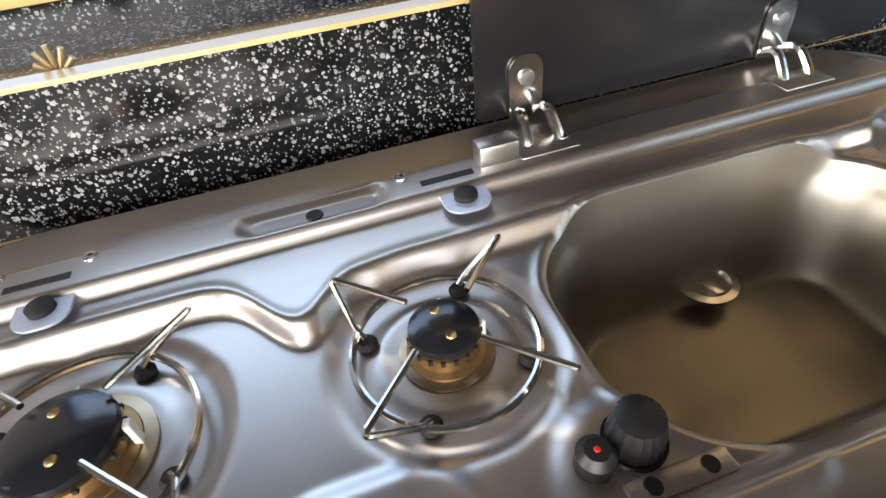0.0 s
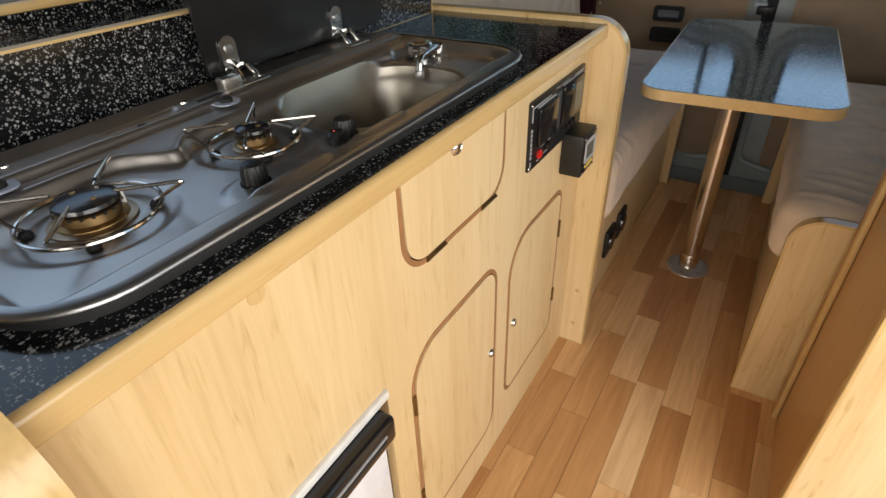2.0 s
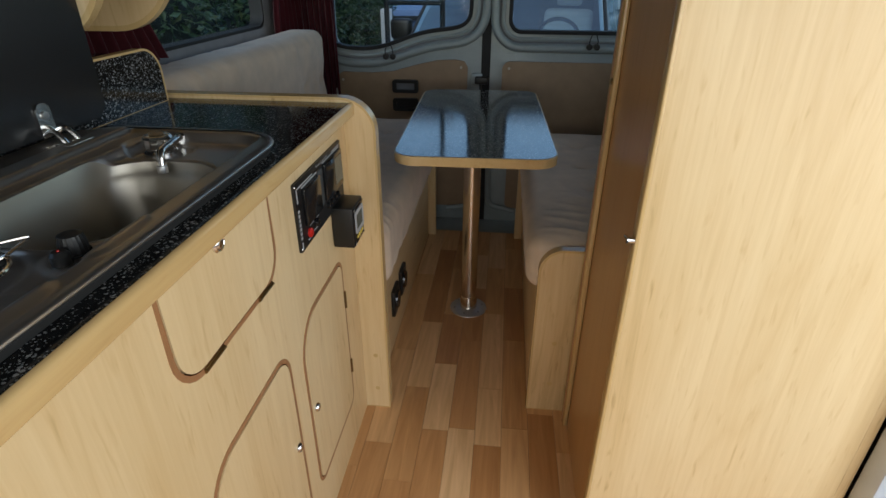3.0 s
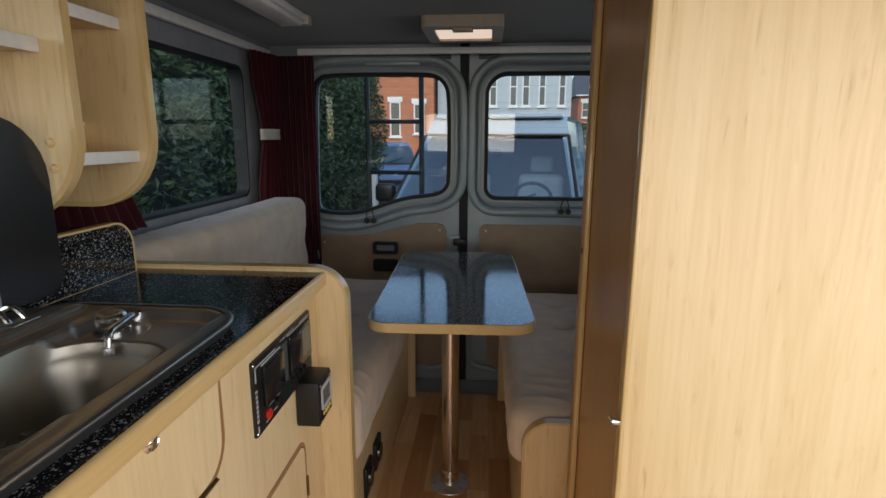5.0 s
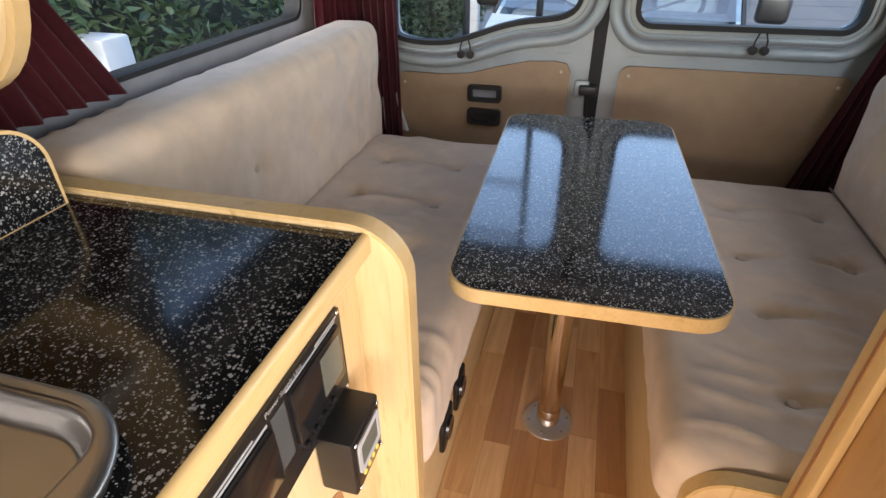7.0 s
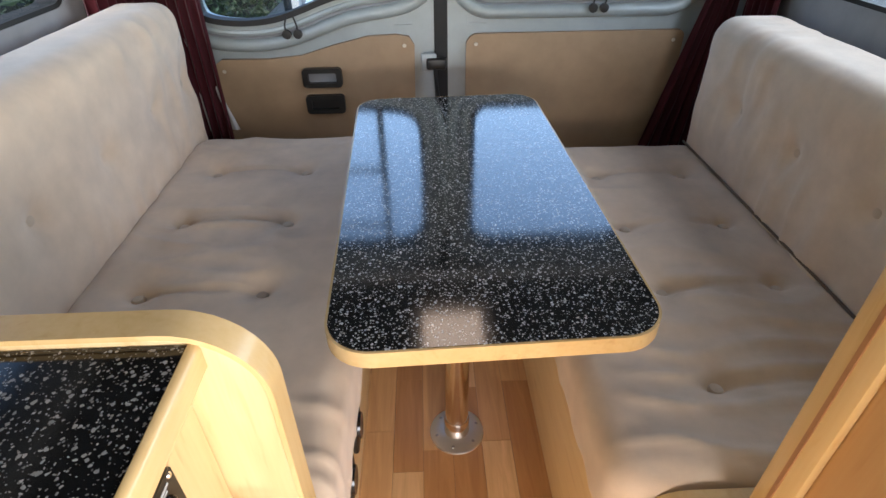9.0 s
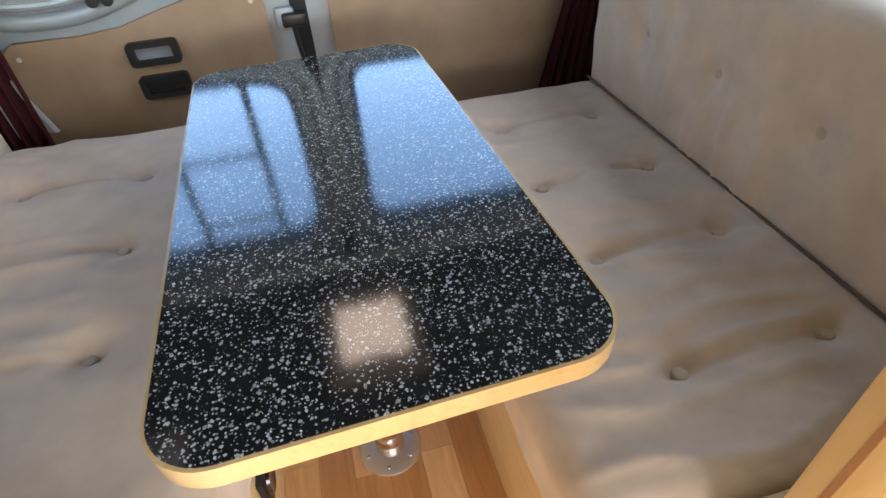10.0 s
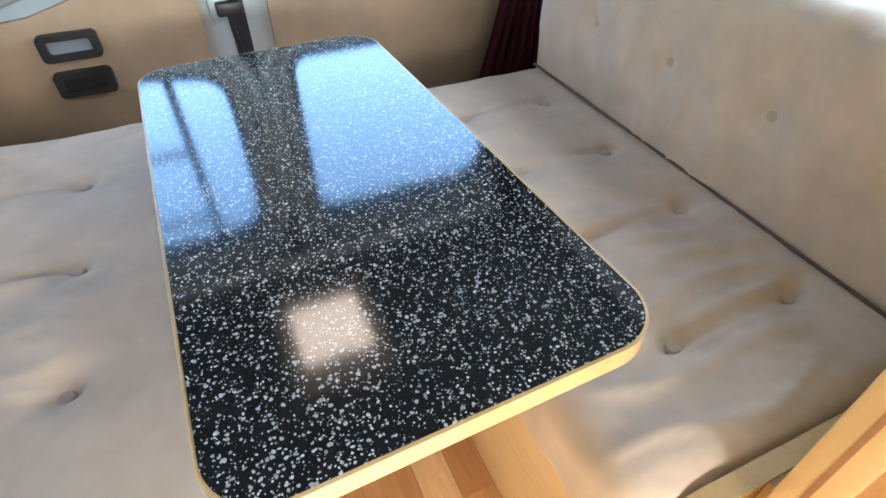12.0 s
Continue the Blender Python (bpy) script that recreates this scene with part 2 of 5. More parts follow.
M_GREY = plain("mid_grey_print", (0.40, 0.40, 0.40), 0.5)
M_HINGE = plain("antique_brass_hinge", (0.24, 0.16, 0.07), 0.38, 1.0, 0.3, 90)
M_BLUE_TAB = plain("steel_tab_with_film", (0.46, 0.52, 0.64), 0.3, 0.3)
M_ORNAMENT = plain("dull_brass", (0.40, 0.29, 0.15), 0.4, 0.6, 0.2, 80)
M_SCREW = plain("cream_trim_screw", (0.55, 0.48, 0.38), 0.4)
M_LAMP = glowing("lamp_diffuser", (1.0, 0.80, 0.65), 0.4)
M_LAMPFRAME = plain("beige_lamp_frame", (0.42, 0.34, 0.27), 0.4)


# ---------------- shape helpers ----------------
def part(name, bm, material, parent=None, label="", angle=38):
    me = bpy.data.meshes.new(name)
    bmesh.ops.recalc_face_normals(bm, faces=bm.faces)
    bm.to_mesh(me)
    bm.free()
    me.materials.append(material)
    me.shade_smooth()
    me.set_sharp_from_angle(angle=radians(angle))
    ob = new(name, me)
    if parent is not None:
        ob.parent = parent
        ob.matrix_parent_inverse = Matrix.Identity(4)
    if label:
        tagged(ob, label)
    return ob


def thing(name, label, category, group="", kind="", at=(0, 0, 0)):
    ob = new(name)
    ob.empty_display_size = 0.05
    ob.location = at
    return tagged(ob, label, category, group, kind)


def box(x0, x1, y0, y1, z0, z1, bevel=0.0, seg=2, bm=None):
    bm = bm or bmesh.new()
    made = bmesh.ops.create_cube(bm, size=1)["verts"]
    for v in made:
        v.co = Vector((x0 + (v.co.x + 0.5) * (x1 - x0), y0 + (v.co.y + 0.5) * (y1 - y0), z0 + (v.co.z + 0.5) * (z1 - z0)))
    if bevel:
        ed = list({e for v in made for e in v.link_edges})
        bmesh.ops.bevel(bm, geom=ed, offset=bevel, segments=seg, affect="EDGES", profile=0.5)
    return bm


def rrect(u0, u1, v0, v1, r, n=7):
    """Rounded rectangle; r is one radius or four: lower left, lower right, upper right, upper left."""
    rs = r if isinstance(r, (tuple, list)) else (r,) * 4
    pts = []
    for (cu, cv, a0), k in zip(((u0, v0, 180), (u1, v0, 270), (u1, v1, 0), (u0, v1, 90)), rs):
        su, sv = (1 if cu == u0 else -1), (1 if cv == v0 else -1)
        if k <= 0:
            pts.append((cu, cv))
            continue
        for i in range(n + 1):
            a = radians(a0 + 90 * i / n)
            pts.append((cu + su * k + k * math.cos(a), cv + sv * k + k * math.sin(a)))
    return pts


def at_axis(axis, u, v, a):
    return {"x": (a, u, v), "y": (u, a, v), "z": (u, v, a)}[axis]


def plate(outer, axis, a0, a1, holes=(), bevel=0.0):
    """A flat plate of the given outline across one axis, with holes through it."""
    bm = bmesh.new()
    loops = [list(outer)] + [list(h) for h in holes]
    tris = tessellate_polygon([[Vector((u, v, 0)) for u, v in lp] for lp in loops]) if holes else None
    lo = [[bm.verts.new(at_axis(axis, u, v, a0)) for u, v in lp] for lp in loops]
    hi = [[bm.verts.new(at_axis(axis, u, v, a1)) for u, v in lp] for lp in loops]
    for a, b in zip(lo, hi):
        for i in range(len(a)):
            j = (i + 1) % len(a)
            bm.faces.new((a[i], a[j], b[j], b[i]))
    for side in (lo, hi):
        if holes:
            flat = [v for lp in side for v in lp]
            for t in tris:
                try:
                    bm.faces.new([flat[i] for i in t])
                except ValueError:
                    pass
        else:
            bm.faces.new(side[0])
    if bevel:
        ed = [e for e in bm.edges if len(e.link_faces) == 2 and e.calc_face_angle(0) > radians(60) and abs(e.verts[0].co["xyz".index(axis)] - e.verts[1].co["xyz".index(axis)]) < 1e-6]
        bmesh.ops.bevel(bm, geom=ed, offset=bevel, segments=2, affect="EDGES", profile=0.5)
    return bm


def ring_band(outer, inner, axis, a0, a1):
    """A frame between two outlines with the same number of points."""
    bm = bmesh.new()
    rows = [[bm.verts.new(at_axis(axis, u, v, a)) for u, v in lp] for lp, a in ((outer, a0), (outer, a1), (inner, a1), (inner, a0))]
    n = len(outer)
    for k in range(4):
        a, b = rows[k], rows[(k + 1) % 4]
        for i in range(n):
            j = (i + 1) % n
            bm.faces.new((a[i], a[j], b[j], b[i]))
    return bm


def tube(pts, r, n=8, closed=False, bm=None, cap=True):
    bm = bm or bmesh.new()
    pts = [Vector(p) for p in pts]
    rows, up = [], None
    cnt = len(pts)
    for i, p in enumerate(pts):
        a = pts[(i - 1) % cnt] if closed or i else p
        b = pts[(i + 1) % cnt] if closed or i < cnt - 1 else p
        d = (b - a).normalized()
        if up is None:
            up = Vector((0, 0, 1)) if abs(d.z) < 0.9 else Vector((1, 0, 0))
        side = d.cross(up).normalized()
        up = side.cross(d).normalized()
        rows.append([bm.verts.new(p + r * (math.cos(2 * math.pi * k / n) * side + math.sin(2 * math.pi * k / n) * up)) for k in range(n)])
    for i in range(cnt if closed else cnt - 1):
        a, b = rows[i], rows[(i + 1) % cnt]
        for k in range(n):
            bm.faces.new((a[k], a[(k + 1) % n], b[(k + 1) % n], b[k]))
    if cap and not closed:
        bm.faces.new(rows[0])
        bm.faces.new(rows[-1])
    return bm


def bend(pts, r, n=5):
    """A polyline with its inner corners rounded."""
    pts = [Vector(p) for p in pts]
    out = [pts[0]]
    for a, b, c in zip(pts, pts[1:], pts[2:]):
        d0, d1 = (a - b), (c - b)
        k = min(r, d0.length * 0.45, d1.length * 0.45)
        p0, p1 = b + d0.normalized() * k, b + d1.normalized() * k
        for i in range(n + 1):
            t = i / n
            out.append((1 - t) ** 2 * p0 + 2 * t * (1 - t) * b + t * t * p1)
    return out + [pts[-1]]


def lathe(profile, center=(0, 0, 0), n=28, axis="z", bm=None):
    """profile: (radius, height) from bottom to top."""
    bm = bm or bmesh.new()
    c = Vector(center)
    rows = []
    for r, h in profile:
        row = []
        for k in range(n):
            a = 2 * math.pi * k / n
            p, q = max(r, 1e-5) * math.cos(a), max(r, 1e-5) * math.sin(a)
            row.append(bm.verts.new(c + Vector({"z": (p, q, h), "x": (h, p, q), "y": (p, h, q)}[axis])))
        rows.append(row)
    for a, b in zip(rows, rows[1:]):
        for k in range(n):
            bm.faces.new((a[k], a[(k + 1) % n], b[(k + 1) % n], b[k]))
    bm.faces.new(rows[0])
    bm.faces.new(rows[-1])
    return bm


def smooth01(a, b, x):
    t = min(1, max(0, (x - a) / (b - a)))
    return t * t * (3 - 2 * t)


def rbox_sdf(u, v, cu, cv, hu, hv, r):
    qu, qv = abs(u - cu) - hu + r, abs(v - cv) - hv + r
    return math.hypot(max(qu, 0), max(qv, 0)) + min(max(qu, qv), 0) - r


def soft_block(x0, x1, y0, y1, z0, z1, r, step, shape):
    """A padded block with rounded edges on a fine grid; shape(p, n) moves each point."""
    bm = bmesh.new()
    lo, hi = Vector((x0, y0, z0)), Vector((x1, y1, z1))
    cnt = [max(2, int(round((hi[i] - lo[i]) / step))) for i in range(3)]
    seen = {}

    def vert(ix):
        if ix not in seen:
            p = Vector([lo[i] + (hi[i] - lo[i]) * ix[i] / cnt[i] for i in range(3)])
            q = Vector([min(max(p[i], lo[i] + r), hi[i] - r) for i in range(3)])
            d = p - q
            m = max(abs(d.x), abs(d.y), abs(d.z))
            nrm = d.normalized() if d.length > 1e-9 else Vector((0, 0, 1))
            seen[ix] = bm.verts.new(shape(q + nrm * (m if m > 0 else 0), nrm))
        return seen[ix]

    for ax in range(3):
        a, b = [i for i in range(3) if i != ax]
        for side in (0, cnt[ax]):
            for i in range(cnt[a]):
                for j in range(cnt[b]):
                    quad = []
                    for di, dj in ((0, 0), (1, 0), (1, 1), (0, 1)):
                        ix = [0, 0, 0]
                        ix[ax], ix[a], ix[b] = side, i + di, j + dj
                        quad.append(vert(tuple(ix)))
                    bm.faces.new(quad)
    return bm


# ---------------- the van shell ----------------
XW, ZC, YD = 0.88, 1.56, 2.70  # half width inside, ceiling, rear doors
KF = -0.257  # front face of the kitchen
WIN = (1.57, 2.41, 0.918, 1.437)
KWIN = (0.12, 0.98, 1.035, 1.46)  # kitchen window: y0, y1, z0, z1
REAR_L = [(-0.685, 0.800), (-0.60, 0.787), (-0.50, 0.792), (-0.42, 0.815), (-0.34, 0.845), (-0.26, 0.866), (-0.17, 0.876)]
REAR_L += [(-0.115, 0.888), (-0.085, 0.915), (-0.075, 0.955), (-0.075, 1.32), (-0.095, 1.375), (-0.135, 1.405), (-0.20, 1.412), (-0.62, 1.412), (-0.665, 1.395), (-0.688, 1.35), (-0.70, 0.86), (-0.698, 0.82)]
REAR_L = [(u + 0.008, v + 0.02) for u, v in REAR_L]


def rounded(pts, times=3):
    """Corner-cutting: turns a rough outline into a smooth one."""
    for _ in range(times):
        nxt = []
        for k in range(len(pts)):
            (a, b), (c, d) = pts[k], pts[(k + 1) % len(pts)]
            nxt += [(0.75 * a + 0.25 * c, 0.75 * b + 0.25 * d), (0.25 * a + 0.75 * c, 0.25 * b + 0.75 * d)]
        pts = nxt
    return pts


REAR_L = rounded(REAR_L, 2)
REAR_R = rrect(0.100, 0.705, 0.888, 1.432, (0.05, 0.05, 0.09, 0.09), 10)


def shell():
    floor = part("floor", box(-0.92, 0.92, -1.9, 2.52, -0.06, -0.004), M_FLOORBASE)
    tagged(floor, "wood-strip vinyl floor of the camper van", "floor", kind="structure")
    step = part("sill_step", box(0.70, 0.96, -0.75, 0.93, -0.30, -0.2, 0.01), M_PAINT)
    tagged(step, "grey painted step of the sliding door", "step", kind="structure")
    # side walls with their window openings
    hole = rrect(WIN[0], WIN[1], WIN[2], WIN[3], 0.05)
    wl_ = part("wall_left", plate([(-1.9, -0.06), (YD, -0.06), (YD, ZC), (-1.9, ZC)], "x", -XW - 0.05, -XW, [hole, rrect(*KWIN, 0.045)]), M_LINING)
    tagged(wl_, "grey carpet-lined van side wall with window", "wall", kind="structure")
    door = rrect(-0.75, 0.90, -0.04, 1.46, 0.08)
    wr_ = part("wall_right", plate([(-1.9, -0.06), (YD, -0.06), (YD, ZC), (-1.9, ZC)], "x", XW, XW + 0.05, [hole, door]), M_LINING)
    tagged(wr_, "grey carpet-lined van side wall with open sliding door", "wall", kind="structure")
    scr = rrect(-0.72, 0.72, 0.95, 1.45, 0.08)
    wf = part("wall_front", plate([(-XW - 0.05, -0.06), (XW + 0.05, -0.06), (XW + 0.05, ZC), (-XW - 0.05, ZC)], "y", -1.95, -1.9, [scr]), M_LINING)
    tagged(wf, "grey cab bulkhead with windscreen opening", "wall", kind="structure")
    ce = part("ceiling", box(-XW - 0.05, XW + 0.05, -1.95, YD + 0.06, ZC, ZC + 0.05), M_CEILING)
    tagged(ce, "dark grey felt-lined ceiling", "ceiling", kind="structure")
    for sx, nm in ((-1, "window_1"), (1, "window_2")):
        w = thing(nm, "side window with black rubber seal and tinted glass", "window", kind="structure")
        o, i = rrect(WIN[0] - 0.004, WIN[1] + 0.004, WIN[2] - 0.004, WIN[3] + 0.004, 0.053), rrect(WIN[0] + 0.010, WIN[1] - 0.010, WIN[2] + 0.010, WIN[3] - 0.010, 0.045)
        a = sx * (XW - 0.006)
        part("window_seal", ring_band(o, i, "x", a + sx * 0.008, a + sx * 0.060), M_RUBBER, w)
        g = part("pane", plate(rrect(WIN[0] + 0.008, WIN[1] - 0.008, WIN[2] + 0.008, WIN[3] - 0.008, 0.045), "x", a + sx * 0.014, a + sx * 0.018), M_GLASS, w)
        g.visible_shadow = False
    w = thing("window_3", "kitchen side window with black rubber seal", "window", kind="structure")
    a = -XW + 0.006
    part("window_seal", ring_band(rrect(KWIN[0] - 0.012, KWIN[1] + 0.012, KWIN[2] - 0.012, KWIN[3] + 0.012, 0.06), rrect(KWIN[0] + 0.012, KWIN[1] - 0.012, KWIN[2] + 0.012, KWIN[3] - 0.012, 0.045), "x", a - 0.03, a), M_RUBBER, w)
    g = part("pane", plate(rrect(KWIN[0] + 0.008, KWIN[1] - 0.008, KWIN[2] + 0.008, KWIN[3] - 0.008, 0.045), "x", a - 0.018, a - 0.014), M_GLASS, w)
    g.visible_shadow = False
    jamb = thing("door_jamb", "pale grey painted sliding-door pillar with rubber seal", "door frame", kind="structure")
    part("pillar", box(0.790, 0.879, 0.902, 0.950, -0.04, 1.50, 0.006), M_PAINT_PALE, jamb)
    part("seal", tube([(0.868, 0.893, -0.03), (0.868, 0.893, 1.49)], 0.009, 8), M_RUBBER, jamb)
    # white curtain rails
    r = part("curtain_rail", box(-0.862, -0.842, 1.35, 2.62, 1.498, 1.528, 0.004), M_WHITE)
    tagged(r, "white plastic curtain rail above the side window", "curtain rail")
    r = part("curtain_rail", box(0.842, 0.862, 1.40, 2.62, 1.498, 1.528, 0.004), M_WHITE)
    tagged(r, "white plastic curtain rail above the side window", "curtain rail")
    r = part("curtain_rail", box(-0.72, 0.72, 2.60, 2.62, 1.505, 1.532, 0.004), M_WHITE)
    tagged(r, "white plastic curtain rail above the rear doors", "curtain rail")


def offset_loop(pts, d):
    """A closed outline moved outwards (counter-clockwise) by d."""
    n, out = len(pts), []
    for i in range(n):
        a, b, c = Vector(pts[i - 1]), Vector(pts[i]), Vector(pts[(i + 1) % n])
        t = ((b - a).normalized() + (c - b).normalized()).normalized()
        out.append((b.x + t.y * d, b.y - t.x * d))
    return out


def rear_door(name, label, win, x0, x1, trim, hand_l):
    d = thing(name, label, "van door", kind="structure")
    outer = [(x0, -0.04), (x1, -0.04), (x1, ZC), (x0, ZC)]
    part("door_skin", plate(outer, "y", YD, YD + 0.05, [win]), M_PAINT, d)
    # pressed rim round the window
    part("window_rim", ring_band(offset_loop(win, 0.030), offset_loop(win, 0.004), "y", YD - 0.012, YD + 0.01), M_PAINT, d)
    part("inner_bead", tube([(u, YD - 0.010, v) for u, v in offset_loop(win, 0.030)], 0.009, 8, True), M_PAINT, d)
    part("outer_bead", tube([(u, YD - 0.004, v) for u, v in offset_loop(win, 0.066)], 0.019, 10, True), M_PAINT, d)
    # flat darker band between the beads, coloured to look like a shaded groove
    part("shadow_groove", ring_band(offset_loop(win, 0.050), offset_loop(win, 0.038), "y", YD - 0.004, YD + 0.01), M_LINING, d)
    part("window_seal", ring_band(offset_loop(win, 0.008), offset_loop(win, -0.008), "y", YD - 0.026, YD + 0.012), M_RUBBER, d)
    g = part("pane", plate(offset_loop(win, 0.002), "y", YD + 0.016, YD + 0.020), M_GLASS, d)
    g.visible_shadow = False
    zs = [0.88 + 0.036 * k for k in range(15)]
    bm = bmesh.new()
    for z in zs:
        tube([(min(u for u, v in win) + 0.025, YD + 0.013, z), (max(u for u, v in win) - 0.025, YD + 0.013, z)], 0.00025, 4, bm=bm)
    heat = part("heating_wires", bm, M_BLACK, d)
    heat["kind"] = "stuff"
    part("trim_panel", plate(trim, "y", YD - 0.016, YD - 0.002, bevel=0.003), M_HARDBOARD, d, "tan hardboard trim panel")
    us, vs = [u for u, v in trim], [v for u, v in trim]
    for u, v in ((min(us) + 0.03, 0.67 if hand_l else 0.735), (max(us) - 0.03, 0.735), (min(us) + 0.03, 0.42), (max(us) - 0.03, 0.42)):
        part("trim_screw", lathe([(0.006, 0), (0.005, -0.003), (0.002, -0.0035)], (u, YD - 0.016, v), 12, "y"), M_SCREW, d)
    lower = rrect(x0 + 0.10, x1 - 0.06, 0.06, 0.30, 0.03)
    part("lower_trim", plate(lower, "y", YD - 0.014, YD - 0.002), M_HARDBOARD, d)
    return d


def rear_doors():
    trim_l = [(-0.69, 0.30), (-0.09, 0.30), (-0.08, 0.735), (-0.095, 0.76), (-0.135, 0.767), (-0.22, 0.763), (-0.32, 0.74), (-0.42, 0.712), (-0.52, 0.703), (-0.66, 0.705), (-0.69, 0.685)]
    dl = rear_door("door_1", "silver rear van door with wavy-edged window and tan trim", REAR_L, -XW, -0.020, trim_l, True)
    dr = rear_door("door_2", "silver rear van door with square window and tan trim", REAR_R, 0.020, XW, rrect(0.075, 0.735, 0.30, 0.764, (0.01, 0.01, 0.02, 0.035)), False)
    for z in (0.648, 0.565):
        h = part("door_handle", ring_band(rrect(-0.425, -0.305, z - 0.029, z + 0.029, 0.012), rrect(-0.408, -0.322, z - 0.015, z + 0.015, 0.006), "y", YD - 0.034, YD - 0.014), M_BLACK, dl, "recessed black plastic door handle")
        part("handle_back", box(-0.41, -0.32, YD - 0.020, YD - 0.015, z - 0.017, z + 0.017), M_BLACK if z < 0.6 else M_LINING, h)
    for d, cx, z in ((dl, -0.434, 0.777), (dr, 0.458, 0.832)):
        for s in (-1, 1):
            part("window_catch", lathe([(0.004, -0.004), (0.013, -0.003), (0.013, 0.006), (0.006, 0.010)], (cx + s * 0.016, YD - 0.030, z), 12, "y"), M_BLACK, d)
            part("catch_loop", tube(bend([(cx + s * 0.016, YD - 0.026, z), (cx + s * 0.018, YD - 0.036, z + 0.025), (cx + s * 0.009, YD - 0.03, z + 0.05)], 0.01), 0.0025, 6), M_BLACK, d)
    for d, cx in ((dl, -0.105), (dr, 0.105)):
        s = 1 if cx > 0 else -1
        tri = [(cx - s * 0.022, 0.79), (cx + s * 0.032, 0.79), (cx + s * 0.012, 0.825), (cx - s * 0.022, 0.855)]
        tri = tri if s > 0 else tri[::-1]
        part("pressed_triangle", ring_band(offset_loop(tri, 0.004), offset_loop(tri, -0.003), "y", YD - 0.004, YD), M_PAINT, d)
        part("top_bracket", box(cx - 0.045, cx + 0.045, YD - 0.012, YD - 0.001, 1.495, 1.52, 0.003), M_PAINT_DARK, d)
        part("bottom_rail", tube(bend([(s * 0.03, YD - 0.02, 0.30), (s * 0.035, YD - 0.02, 0.07), (s * 0.17, YD - 0.03, 0.05)], 0.05), 0.014, 8), M_PAINT, d)
    part("hinge_cover", box(-0.44, -0.20, YD - 0.014, YD - 0.001, 1.47, 1.505, 0.004), M_PAINT, dl)
    part("seal_strip", box(-0.02, 0.02, YD - 0.004, YD + 0.03, -0.04, ZC), M_RUBBER, dl)
    latch = part("door_latch", box(-0.062, -0.014, YD - 0.022, YD - 0.004, 0.655, 0.712, 0.008), M_PAINT, dl, "steel and black door latch")
    part("latch_lever", box(-0.046, 0.014, YD - 0.046, YD - 0.0215, 0.668, 0.700, 0.006), M_BLACK, latch)
    part("latch_cable", tube(bend([(-0.02, YD - 0.04, 0.675), (-0.015, YD - 0.045, 0.60), (0.0, YD - 0.03, 0.52)], 0.03), 0.006, 8), M_BLACK, latch)
    sill = part("rear_sill", box(-0.875, 0.875, 2.521, YD - 0.001, -0.06, -0.015, 0.004), M_PAINT)
    tagged(sill, "silver painted metal sill below the rear doors", "door sill", kind="structure")


def ceiling_fittings():
    lamp = thing("ceiling_lamp", "square courtesy lamp with beige frame and lit diffuser", "ceiling lamp")
    part("frame", ring_band(rrect(-0.125, 0.155, 2.13, 2.45, 0.02), rrect(-0.085, 0.115, 2.19, 2.41, 0.01), "z", 1.523, 1.56), M_LAMPFRAME, lamp)
    part("diffuser", box(-0.09, 0.12, 2.185, 2.415, 1.531, 1.540), M_LAMP, lamp)
    part("latch", box(-0.02, 0.05, 2.15, 2.19, 1.513, 1.525, 0.003), M_LAMPFRAME, lamp)
    strip = thing("strip_light", "white plastic fluorescent strip light on the ceiling", "strip light")
    part("housing", box(-0.60, -0.50, 1.45, 2.10, 1.535, 1.56, 0.008), M_WHITE, strip)
    part("end_cap", box(-0.605, -0.495, 2.085, 2.125, 1.528, 1.56, 0.006), M_LAMPFRAME, strip)
    part("diffuser", box(-0.588, -0.512, 1.47, 2.08, 1.520, 1.538, 0.008), M_WHITE, strip)


